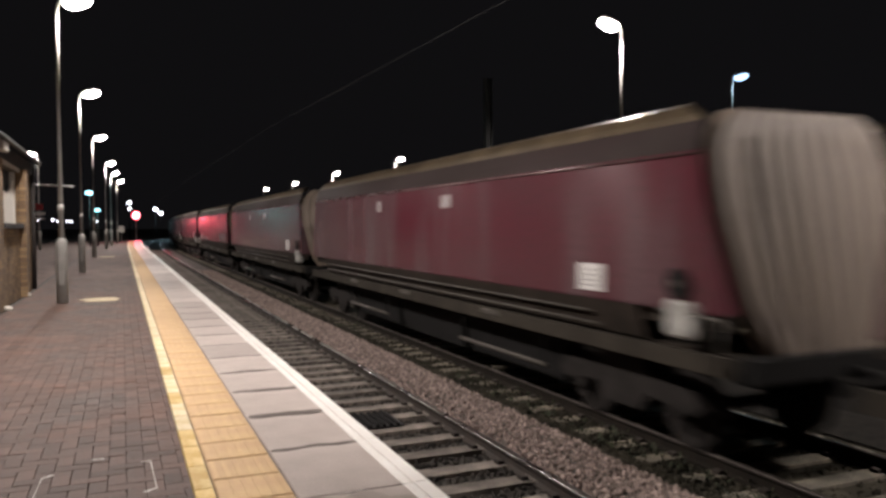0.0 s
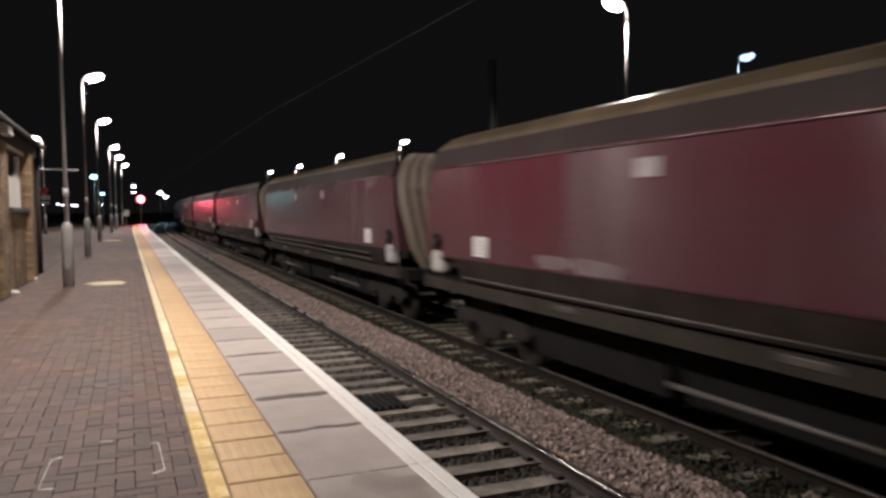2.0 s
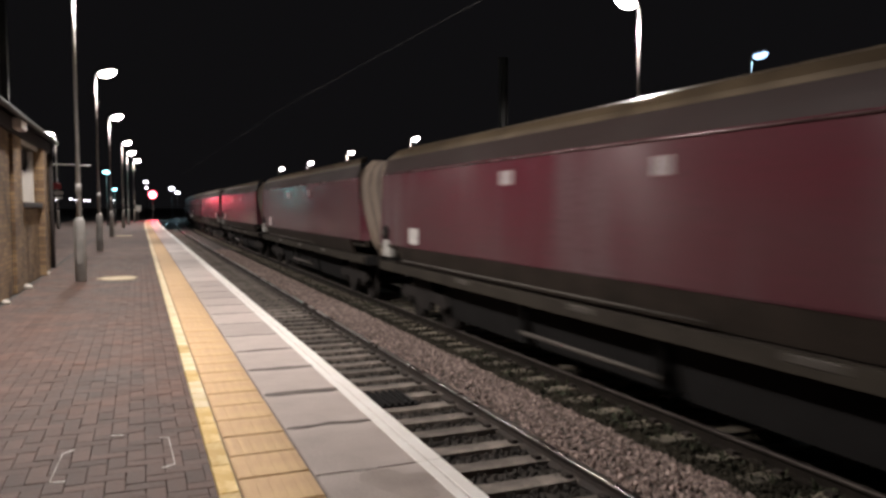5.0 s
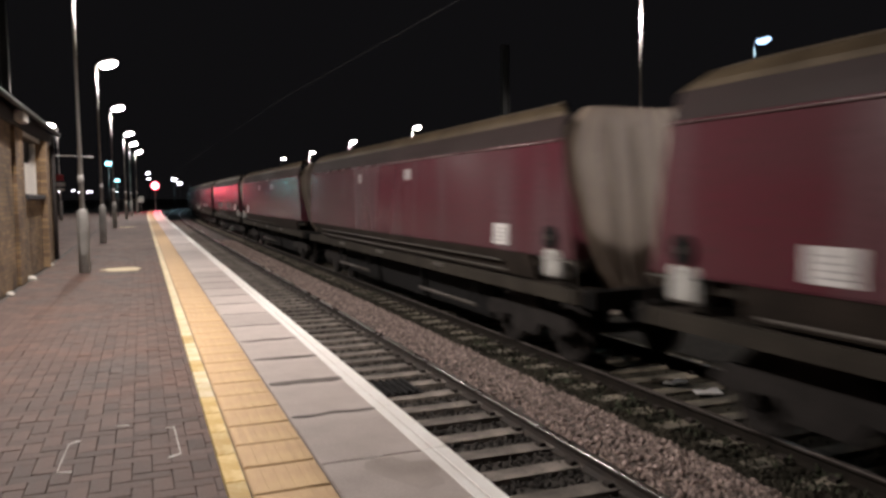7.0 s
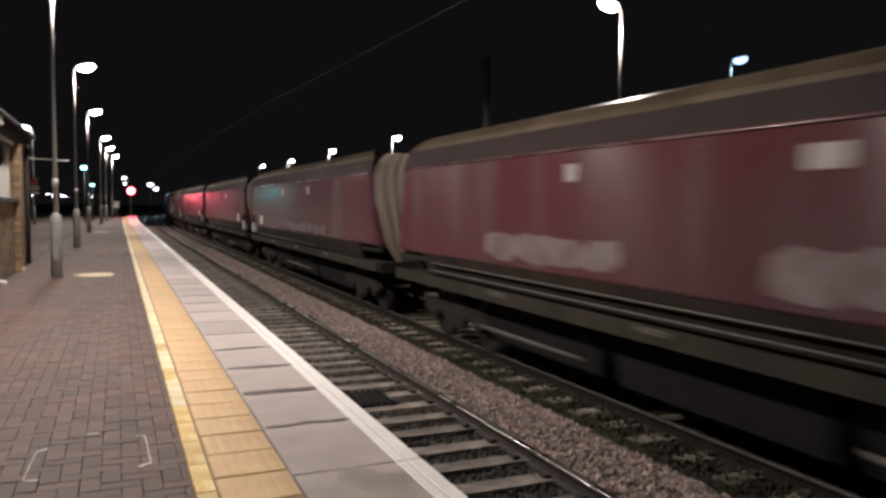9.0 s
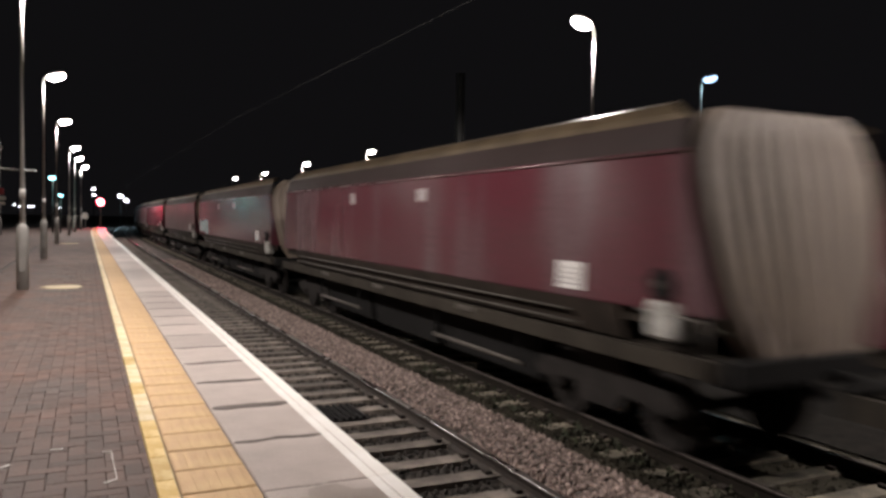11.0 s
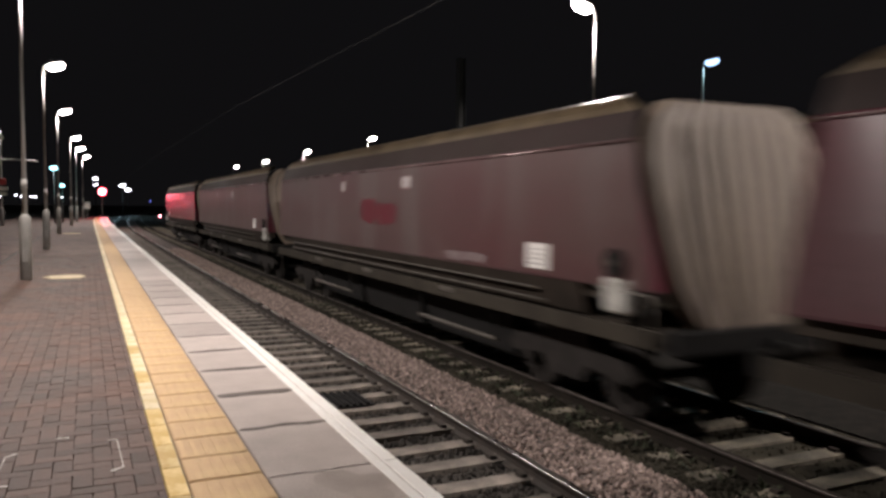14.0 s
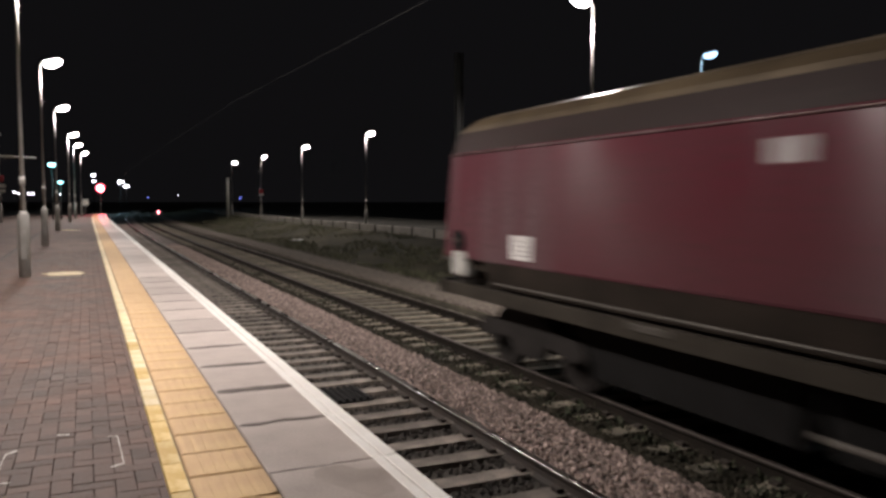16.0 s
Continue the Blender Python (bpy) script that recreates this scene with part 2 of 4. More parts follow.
MAT["weed"] = material("dark_weed_leaf", (0.04, 0.045, 0.02), 0.8, 0, (0.02, 0.024, 0.011), 3, 30, 0.2, 0.3)
MAT["post"] = material("galvanised_post", (0.36, 0.345, 0.325), 0.55, 0.1, (0.27, 0.26, 0.245), 3, 50, 0.1)
MAT["post_base"] = material("grey_painted_post_base", (0.27, 0.258, 0.24), 0.6, 0.0, (0.18, 0.172, 0.16), 4, 50, 0.1)
MAT["black_steel"] = material("black_painted_steel", (0.02, 0.02, 0.02), 0.5, 0.3, None, 4, 40, 0.1)
MAT["lens"] = glow("lamp_lens_white", (1.0, 0.95, 0.88), 45)
MAT["lens_cool"] = glow("lamp_lens_cool", (0.45, 0.68, 1.0), 2.6)
MAT["lens_cyan"] = glow("lamp_lens_cyan", (0.40, 0.86, 1.0), 4.5)
MAT["lens_far"] = glow("far_lamp_lens", (0.9, 0.9, 1.0), 9)
MAT["red_light"] = glow("red_signal_glare", (1.0, 0.025, 0.06), 4)
MAT["red_core"] = glow("red_signal_core", (1.0, 0.36, 0.42), 12)
MAT["blue_light"] = glow("blue_far_light", (0.22, 0.25, 1.0), 3)
MAT["wall_brick"] = brick_material("yellow_stock_brick", (0.30, 0.195, 0.095), (0.155, 0.092, 0.052), (0.13, 0.105, 0.078), 0.225, 0.075, 0.007, "YZ")
MAT["paver_far"] = brick_material("far_paving", (0.15, 0.098, 0.081), (0.112, 0.073, 0.061), (0.06, 0.046, 0.04), 0.2, 0.1, 0.006, "YX", 0.2)
MAT["slate"] = material("dark_slate_roof", (0.035, 0.034, 0.036), 0.7, 0, None, 3, 40, 0.3)
MAT["timber"] = material("dark_painted_timber", (0.022, 0.016, 0.014), 0.7, 0, None, 4, 40, 0.2)
MAT["stone_trim"] = material("pale_window_stone", (0.55, 0.52, 0.46), 0.8, 0, (0.4, 0.37, 0.32), 3, 40, 0.2)
MAT["board"] = material("white_painted_board", (0.72, 0.70, 0.66), 0.55, 0, (0.6, 0.57, 0.52), 2, 40, 0.05)
MAT["sign_red"] = material("red_sign_enamel", (0.45, 0.03, 0.035), 0.5, 0, (0.35, 0.02, 0.03), 3, 30, 0.05)
MAT["patch"] = material("pale_sandy_patch", (0.62, 0.52, 0.34), 0.9, 0, (0.4, 0.33, 0.22), 4, 40, 0.3)
MAT["chalk"] = material("white_chalk_paint", (0.68, 0.66, 0.62), 0.9, 0, (0.25, 0.2, 0.18), 14, 60, 0.1)


# ---- mesh helpers ----
def box(bm, x0, x1, y0, y1, z0, z1, bevel=0.0):
    vs = [bm.verts.new((x, y, z)) for z in (z0, z1) for y in (y0, y1) for x in (x0, x1)]
    fs = [bm.faces.new([vs[i] for i in f]) for f in ((0, 2, 3, 1), (4, 5, 7, 6), (0, 1, 5, 4), (2, 6, 7, 3), (0, 4, 6, 2), (1, 3, 7, 5))]
    if bevel:
        es = {e for f in fs for e in f.edges}
        bmesh.ops.bevel(bm, geom=list(es), offset=bevel, segments=1, profile=0.5, affect="EDGES")
    return bm


def tube(bm, points, radii, sides=10):
    """A round bar through points; radii may be one number or one each."""
    if not isinstance(radii, (list, tuple)):
        radii = [radii] * len(points)
    rings = []
    for i, p in enumerate(points):
        p = Vector(p)
        a, b = Vector(points[max(i - 1, 0)]), Vector(points[min(i + 1, len(points) - 1)])
        q = (b - a).to_track_quat("Z", "Y")
        rings.append([bm.verts.new(p + q @ Vector((radii[i] * math.cos(u), radii[i] * math.sin(u), 0))) for u in (2 * math.pi * k / sides for k in range(sides))])
    for r, s in zip(rings, rings[1:]):
        for k in range(sides):
            f = bm.faces.new((r[k], r[(k + 1) % sides], s[(k + 1) % sides], s[k]))
            f.smooth = sides > 6
    bm.faces.new(rings[0][::-1])
    bm.faces.new(rings[-1])
    return bm


def prism(bm, outline, y0, y1, axis="y"):
    """An outline in two axes drawn out along the third."""
    put = {"y": lambda a, b, c: (a, c, b), "x": lambda a, b, c: (c, a, b), "z": lambda a, b, c: (a, b, c)}[axis]
    r = [bm.verts.new(put(a, b, y0)) for a, b in outline]
    s = [bm.verts.new(put(a, b, y1)) for a, b in outline]
    for k in range(len(r)):
        bm.faces.new((r[k], r[(k + 1) % len(r)], s[(k + 1) % len(r)], s[k]))
    bm.faces.new(r[::-1])
    bm.faces.new(s)
    bmesh.ops.recalc_face_normals(bm, faces=bm.faces)
    return bm


def mesh_of(name, bm, mat):
    me = bpy.data.meshes.new(name)
    bm.to_mesh(me)
    bm.free()
    for m in mat if isinstance(mat, (list, tuple)) else [mat]:
        me.materials.append(m)
    return me


def part(name, bm, mat, parent, label=""):
    ob = new(name, mesh_of(name, bm, mat) if isinstance(bm, bmesh.types.BMesh) else bm)
    ob.parent = parent
    if label:
        tagged(ob, label)
    return ob


def thing(name, label, category, group="", kind="", at=None):
    ob = new(name)
    ob.matrix_world = at or Matrix()
    return tagged(ob, label, category, group, kind)


def solid(name, bm, mat, label, category, kind="", group=""):
    return tagged(new(name, mesh_of(name, bm, mat)), label, category, group, kind)


def B():
    return bmesh.new()


# ---- plan: the line runs along y, straight and then bending away ----
RAIL_Z = -0.915
BEND, RADIUS = 60.0, 1250.0
NEAR_TRACK, FAR_TRACK = 2.97, 6.36


def bend(y):
    return max(0.0, y - BEND) ** 2 / (2 * RADIUS)


def heading(y):
    return -math.degrees(math.atan(max(0.0, y - BEND) / RADIUS))


def strip(bm, profile, ys, close=False):
    """A cross-section (x, z) swept along the line."""
    rows = [[bm.verts.new((x + bend(y), y, z)) for x, z in profile] for y in ys]
    for r, s in zip(rows, rows[1:]):
        for k in range(len(profile) - (0 if close else 1)):
            j = (k + 1) % len(profile)
            bm.faces.new((r[k], r[j], s[j], s[k]))
    if close:
        bm.faces.new(rows[0])
        bm.faces.new(rows[-1][::-1])
    bmesh.ops.recalc_face_normals(bm, faces=bm.faces)
    return bm


ALONG = [-60, -20, 0, 20, 40, 60] + list(range(70, 131, 10)) + [150, 180, 220, 280, 350, 420]
PLAT_YS = [-40, -10, 2] + list(range(10, 93, 6)) + [93]

# ---- ground ----
bm = B()
bmesh.ops.create_grid(bm, x_segments=40, y_segments=40, size=1, matrix=Matrix.Translation((0, 450, -1.32)) @ Matrix.Diagonal((900, 1050, 1, 1)))
solid("ground", bm, MAT["ground"], "dark bare railway ground reaching to the horizon", "ground", "structure")

# ballast shoulders and beds of the two tracks
bm = strip(B(), [(1.3, -1.30), (1.7, -1.10), (2.0, -1.10), (3.7, -1.10), (3.95, -1.06), (4.0, -1.05)], ALONG)
solid("track_bed", bm, MAT["dark_ballast"], "oily dark ballast bed under the platform track", "track bed", "structure")
bm = strip(B(), [(4.0, -1.05), (4.2, -0.99), (4.45, -0.98), (4.72, -1.03), (4.8, -1.05)], ALONG)
solid("six_foot", bm, MAT["ballast"], "strip of pinkish clean ballast between the tracks", "ballast", "structure")
bm = strip(B(), [(4.8, -1.05), (4.95, -1.07), (5.4, -1.09), (7.4, -1.09), (7.9, -1.05)], ALONG)
solid("far_track_bed", bm, MAT["moss"], "mossy dull ballast bed under the far track", "track bed", "structure")
bm = strip(B(), [(7.9, -1.05), (8.6, -1.0), (9.6, -1.08), (10.2, -1.2), (11.0, -1.25), (13.5, -0.85), (15.9, -0.42), (16.0, -0.42)], ALONG)
solid("verge", bm, MAT["verge"], "rough verge of ballast and weeds rising to a low wall", "verge", "structure")
bm = strip(B(), [(8.0, -1.035), (8.5, -0.965), (9.1, -0.97), (9.6, -1.06)], [13] + [y for y in ALONG if y > 13])
solid("cess_ballast", bm, MAT["dull_ballast"], "pale ballast shoulder beside the far track", "ballast", "structure")
# strip added over the lit ground behind the train as painted shade
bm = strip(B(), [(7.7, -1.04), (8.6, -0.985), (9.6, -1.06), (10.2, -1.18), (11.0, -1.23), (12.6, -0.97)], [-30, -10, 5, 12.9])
solid("near_cess", bm, MAT["cess_shade"], "black strip added as shade on the ground beside the far track", "cess", "structure")
bm = strip(B(), [(16.2, -0.45), (17.2, -0.4), (30, -0.4), (30.2, -1.3)], ALONG)
solid("yard", bm, MAT["ground"], "dark surface of the yard behind the low wall", "yard", "structure")


# ---- rails and sleepers ----
def rail_profile(x):
    z = RAIL_Z
    pts = [(-0.07, -0.159), (-0.07, -0.148), (-0.012, -0.125), (-0.010, -0.05), (-0.036, -0.035), (-0.036, -0.010), (-0.025, -0.003)]
    return [(x + a, z + b) for a, b in pts] + [(x - a, z + b) for a, b in pts[::-1]]


def rail(x, head, web):
    ob = solid("rail", strip(B(), rail_profile(x), ALONG, True), web, "rusty steel rail with a worn running surface", "rail", "structure", "running rails")
    arc = [(0.0255 + 0.0115 * math.sin(a), 0.0115 * math.cos(a) - 0.0105) for a in (0.08, 0.3, 0.55, 0.8, 1.05, 1.3, 1.5)]
    crown = [(x - a, RAIL_Z + b) for a, b in arc[::-1]] + [(x, RAIL_Z + 0.0017)] + [(x + a, RAIL_Z + b) for a, b in arc]
    bm = strip(B(), crown, ALONG)
    for f in bm.faces:
        f.smooth = True
    part("running_surface", bm, head, ob, "worn running surface")


for centre in (NEAR_TRACK, FAR_TRACK):
    for side in (-0.75, 0.75):
        # far rails take darker copies, the train's shade put into their colour
        if centre == NEAR_TRACK:
            rail(centre + side, MAT["rail_top"], MAT["rail_side"])
        else:
            rail(centre + side, MAT["rail_head_shaded"], MAT["rail_web_shaded"])


def sleeper_mesh():
    bm = B()
    prism(bm, [(-0.145, -0.2), (0.145, -0.2), (0.115, 0.0), (-0.115, 0.0)], -1.25, 1.25, "x")
    return mesh_of("sleeper", bm, MAT["sleeper"])


def clip_mesh():
    bm = B()
    for s in (-0.75, 0.75):
        for d in (-0.1, 0.1):
            box(bm, s + d - 0.035, s + d + 0.035, -0.05, 0.05, 0.0, 0.035)
    return mesh_of("rail_clip", bm, MAT["rail_side"])


SLEEPER, CLIP = sleeper_mesh(), clip_mesh()
FAR_SLEEPER = SLEEPER.copy()
FAR_SLEEPER.materials[0] = MAT["far_sleeper"]
SPACING = 0.575


def sleepers(centre, first, count, z, mesh, spacing=SPACING):
    bed = thing("track_sleepers", "row of concrete sleepers with dark rail clips", "sleepers", "sleepers", "structure")
    for i in range(count):
        y = first + spacing * i
        ob = part("sleeper", mesh, None, bed)
        ob.matrix_local = pose(centre + bend(y) + random.uniform(-0.02, 0.02), y + random.uniform(-0.015, 0.015), z + random.uniform(-0.008, 0.008), 0, 0, heading(y) + random.uniform(-0.5, 0.5))
        part("rail_clips", CLIP, None, ob)


sleepers(NEAR_TRACK, 3.19 - 0.575 * 20, 170, -1.045, SLEEPER)
sleepers(FAR_TRACK, 5.44 - 0.62 * 22, 160, -1.056, FAR_SLEEPER, 0.62)

# ribbed dark board between the rails
grille = thing("track_board", "dark ribbed cover board lying between the rails", "cover board")
bm = B()
box(bm, -0.42, 0.42, -0.36, 0.36, 0, 0.02, 0.005)
part("base", bm, MAT["black_steel"], grille)
for i in range(9):
    bm = B()
    box(bm, -0.40 + i * 0.09, -0.36 + i * 0.09, -0.36, 0.36, 0.02, 0.05, 0.006)
    part("rib", bm, MAT["under"], grille)
grille.matrix_world = pose(2.80, 9.35, -1.04)


# ---- loose stones ----
def stones(name, count, xs, ys, z, sizes, mat, label, lift=0.0):
    verts, faces = [], []
    rng = random.Random(len(name) + count)
    ico = B()
    bmesh.ops.create_icosphere(ico, subdivisions=1, radius=1)
    base = [v.co.copy() for v in ico.verts]
    tris = [[v.index for v in f.verts] for f in ico.faces]
    ico.free()
    for _ in range(count):
        y = ys[0] + (ys[1] - ys[0]) * rng.random() ** 1.7
        x = rng.uniform(*xs)
        s = rng.uniform(*sizes)
        e = Euler((rng.uniform(0, 6), rng.uniform(0, 6), rng.uniform(0, 6))).to_matrix()
        k = Vector((rng.uniform(0.7, 1.2), rng.uniform(0.6, 1.0), rng.uniform(0.5, 0.9))) * s
        n0 = len(verts)
        c = Vector((x + bend(y), y, z(x) + s * rng.uniform(0.0, 0.5) + lift))
        for v in base:
            w = v * rng.uniform(0.75, 1.15)
            verts.append(c + e @ Vector((w.x * k.x, w.y * k.y, w.z * k.z)))
        faces += [[n0 + i for i in t] for t in tris]
    me = bpy.data.meshes.new(name)
    me.from_pydata(verts, [], faces)
    me.materials.append(mat)
    tagged(new(name, me), label, "stones", "", "stuff")


def crown(x):
    return -1.05 + 0.07 * math.cos((x - 4.35) / 0.45 * math.pi / 2) if abs(x - 4.35) < 0.45 else -1.05


stones("six_foot_stones", 20000, (3.86, 4.84), (3.5, 45), crown, (0.012, 0.034), MAT["stone"], "loose pinkish granite ballast stones")
stones("bed_stones", 12000, (1.75, 3.95), (3.5, 32), lambda x: -1.085, (0.014, 0.036), MAT["dark_ballast"], "dark oily ballast stones between the sleepers")
stones("far_bed_stones", 9000, (4.75, 7.9), (4.0, 45), lambda x: -1.07 if x < 5.45 else -1.10, (0.015, 0.035), MAT["moss"], "dull mossy ballast stones round the far sleepers")
stones("mossy_edge_stones", 6500, (4.7, 5.5), (4.0, 45), lambda x: -1.078, (0.014, 0.034), MAT["moss"], "dark mossy stones half burying the far sleeper ends")
stones("cess_stones", 3500, (7.9, 9.6), (13.2, 60), lambda x: -1.02, (0.02, 0.045), MAT["dull_ballast"], "pale ballast stones beside the far track")


def litter(x, y, w, d, rz):
    bm = B()
    bmesh.ops.create_grid(bm, x_segments=4, y_segments=3, size=0.5)
    for v in bm.verts:
        v.co = Vector((v.co.x * w, v.co.y * d, 0.02 + 0.03 * noise.noise(Vector((v.co.x * 5 + x, v.co.y * 5, y)))))
    g = bmesh.ops.extrude_face_region(bm, geom=bm.faces[:])
    for v in [q for q in g["geom"] if isinstance(q, bmesh.types.BMVert)]:
        v.co.z += 0.012
    ob = solid("crumpled_paper", bm, MAT["panel"], "crumpled pale litter lying between the far rails", "litter", "", "litter")
    ob.matrix_world = pose(x, y, -1.04, 0, 0, rz)


litter(6.40, 8.1, 0.30, 0.16, 10)
litter(6.45, 7.55, 0.32, 0.20, -20)
litter(12.4, 48.2, 1.3, 0.9, 15)

# ---- platform ----
EDGE, BACK = 1.595, -7.0
bm = strip(B(), [(BACK, -1.3), (BACK, -0.055), (EDGE - 0.12, -0.055), (EDGE - 0.12, -0.35), (EDGE - 0.05, -0.35), (EDGE - 0.05, -1.3)], PLAT_YS, True)
platform = solid("platform", bm, MAT["concrete"], "long station platform with a concrete face", "platform", "structure")
bm = strip(B(), [(-1.90, -0.054), (-1.90, -0.008), (0.34, -0.008), (0.34, -0.054)], [24.6] + [y for y in PLAT_YS if y > 25], True)
solid("far_paving", bm, MAT["paver_far"], "red-brown block paving along the far platform", "paving", "structure")
bm = strip(B(), [(-1.90, -0.054), (-1.90, -0.02), (0.34, -0.02), (0.34, -0.054)], [-4, 2, 12, 24.6], True)
bm2 = strip(B(), [(-1.90, -0.054), (-1.90, -0.008), (0.34, -0.008), (0.34, -0.054)], [-40, -20, -4.02], True)
solid("rear_paving", bm2, MAT["paver_far"], "red-brown block paving behind the viewpoint", "paving", "structure")
solid("paving_bed", bm, MAT["bed"], "dark jointing sand under the block paving", "paving bed", "structure")
bm = strip(B(), [(BACK + 0.05, -0.054), (BACK + 0.05, -0.012), (-2.0, -0.012), (-2.0, -0.054)], [y for y in PLAT_YS], True)
solid("back_paving", bm, MAT["paver_far"], "block paving at the back of the platform", "paving", "structure")
bm = strip(B(), [(-1.99, -0.054), (-1.99, -0.02), (-1.91, -0.02), (-1.91, -0.054)], [y for y in PLAT_YS if y < 62], True)
solid("drain_channel", bm, MAT["joint"], "narrow dark drainage channel set in the paving", "drain", "structure")


def piece_mesh(name, w, d, h, chamfer, mat):
    """A small slab with chamfered upper edges, standing on z = 0."""
    bm = B()
    low = [bm.verts.new((x * w / 2, y * d / 2, 0)) for x, y in ((-1, -1), (1, -1), (1, 1), (-1, 1))]
    mid = [bm.verts.new((v.co.x, v.co.y, h - chamfer)) for v in low]
    top = [bm.verts.new((math.copysign(w / 2 - chamfer, v.co.x), math.copysign(d / 2 - chamfer, v.co.y), h)) for v in low]
    for r, s in ((low, mid), (mid, top)):
        for k in range(4):
            bm.faces.new((r[k], r[(k + 1) % 4], s[(k + 1) % 4], s[k]))
    bm.faces.new(top)
    return mesh_of(name, bm, mat)


# yellow line, tactile tiles, coping slabs, white edge line
yellow_line = thing("yellow_line", "worn yellow painted line of edging blocks along the platform", "line", "", "structure")
EDGING = piece_mesh("edging_block", 0.104, 0.444, 0.056, 0.004, MAT["yellow"])
PALE_EDGING = piece_mesh("edging_block", 0.104, 0.444, 0.056, 0.004, MAT["pale_yellow"])
for i in range(-50, 213):
    y = 2.40 + 0.45 * i
    if y > 92.5:
        break
    # most blocks beyond y 5.6 take the paler yellow
    worn = y > 5.6 and (y > 8.5 or i % 3 != 1)
    part("edging_block", PALE_EDGING if worn else EDGING, None, yellow_line).matrix_local = pose(0.3945 + bend(y), y, -0.0535 + random.uniform(-0.001, 0.001), 0, random.uniform(-0.3, 0.3), heading(y) + random.uniform(-0.2, 0.2))
bm = strip(B(), [(0.449, -0.054), (0.449, -0.012), (EDGE - 0.01, -0.012), (EDGE - 0.01, -0.054)], PLAT_YS, True)
coping_bed = solid("coping_bed", bm, MAT["joint"], "dark mortar bed under tiles and coping", "mortar", "structure")

tactile = thing("tactile_paving", "buff tactile paving strip with raised ribs", "tactile paving", "", "structure")
TILE = piece_mesh("tactile_tile", 0.389, 0.383, 0.056, 0.006, MAT["tactile"])
bm = B()
for i in range(6):
    box(bm, -0.165 + i * 0.066 - 0.014, -0.165 + i * 0.066 + 0.014, -0.18, 0.18, 0.0, 0.002, 0.0008)
RIBS = mesh_of("raised_ribs", bm, MAT["tactile"])
for i in range(-60, 240):
    y = 2.558 + 0.4 * i
    if y > 92.5:
        break
    ob = part("tactile_tile", TILE, None, tactile)
    ob.matrix_local = pose(0.65 + bend(y), y + 0.2, -0.054 + random.uniform(-0.0015, 0.0015), 0, random.uniform(-0.15, 0.15), random.uniform(-0.15, 0.15))
    if y < 16:
        part("raised_ribs", RIBS, None, ob).matrix_local = pose(0, 0, 0.0558)

coping = thing("platform_coping", "grey concrete coping slabs with dark open joints", "coping", "", "structure")
SLAB = piece_mesh("coping_slab", 0.735, 0.937, 0.30, 0.006, MAT["coping"])
for i in range(-30, 100):
    y = 4.05 + 0.955 * i
    if y > 92:
        break
    ob = part("coping_slab", SLAB, None, coping)
    ob.matrix_local = pose(1.2215 + bend(y), y + 0.4775, -0.297 + random.uniform(-0.003, 0.002), random.uniform(-0.1, 0.1), random.uniform(-0.1, 0.1), random.uniform(-0.2, 0.2))
OUTER_LINE = piece_mesh("white_line_piece", 0.086, 0.947, 0.012, 0.003, MAT["white_line"])
INNER_LINE = piece_mesh("white_line_piece", 0.060, 0.947, 0.012, 0.003, MAT["white_line"])
edge_line = thing("white_edge_line", "double white painted line along the platform edge", "line", "", "structure")
for i in range(-30, 100):
    y = 4.05 + 0.955 * i
    if y > 92:
        break
    part("line_piece", OUTER_LINE, None, edge_line).matrix_local = pose(1.5495 + bend(y), y + 0.4775, -0.003)
    part("line_piece", INNER_LINE, None, edge_line).matrix_local = pose(1.468 + bend(y), y + 0.4775, -0.0035)

# damp stains that spread along the joints of the coping
for i, d in enumerate((0.055, 0.13, 0.10, 0.075, 0.06, 0.06, 0.06, 0.06, 0.06, 0.06, 0.06, 0.06)):
    bm = B()
    up, down = [], []
    for k in range(25):
        u = k / 24
        w = d * (0.5 + 0.5 * math.sin(math.pi * u) ** 0.4) * (1 + 0.5 * noise.noise(Vector((u * 4, i * 3.1, 0))))
        m = 0.03 * noise.noise(Vector((u * 3, i * 2.3, 4)))
        up.append(bm.verts.new((-0.27 + 0.57 * u, m + w * 0.55, 0)))
        down.append(bm.verts.new((-0.27 + 0.57 * u, m - w * 0.45, 0)))
    for k in range(24):
        bm.faces.new((down[k], down[k + 1], up[k + 1], up[k]))
    g = bmesh.ops.extrude_face_region(bm, geom=bm.faces[:])
    for q in g["geom"]:
        if isinstance(q, bmesh.types.BMVert):
            q.co.z += 0.002
    ob = solid("damp_stain", bm, MAT["coping_damp"], "dark damp stain along a coping joint", "stain", "structure", "damp stains")
    ob.matrix_world = pose(1.14, 4.05 + 0.955 * (i + 1) - 0.01, 0.004)

# a wider damp patch on the nearest slab
for x, y, w, d, seed in ((1.22, 3.72, 0.44, 0.5, 2.0),):
    bm = B()
    ring = []
    for k in range(30):
        a = 2 * math.pi * k / 30
        r = 1 + 0.45 * noise.noise(Vector((math.cos(a) * 1.5, math.sin(a) * 1.5, seed)))
        ring.append(bm.verts.new((w / 2 * r * math.cos(a), d / 2 * r * math.sin(a), 0)))
    bm.faces.new(ring)
    g = bmesh.ops.extrude_face_region(bm, geom=bm.faces[:])
    for q in g["geom"]:
        if isinstance(q, bmesh.types.BMVert):
            q.co.z += 0.0015
    ob = solid("damp_patch", bm, MAT["coping_patch"], "slightly darker damp patch on a coping slab", "stain", "structure", "damp stains")
    ob.matrix_world = pose(x, y, 0.0035)

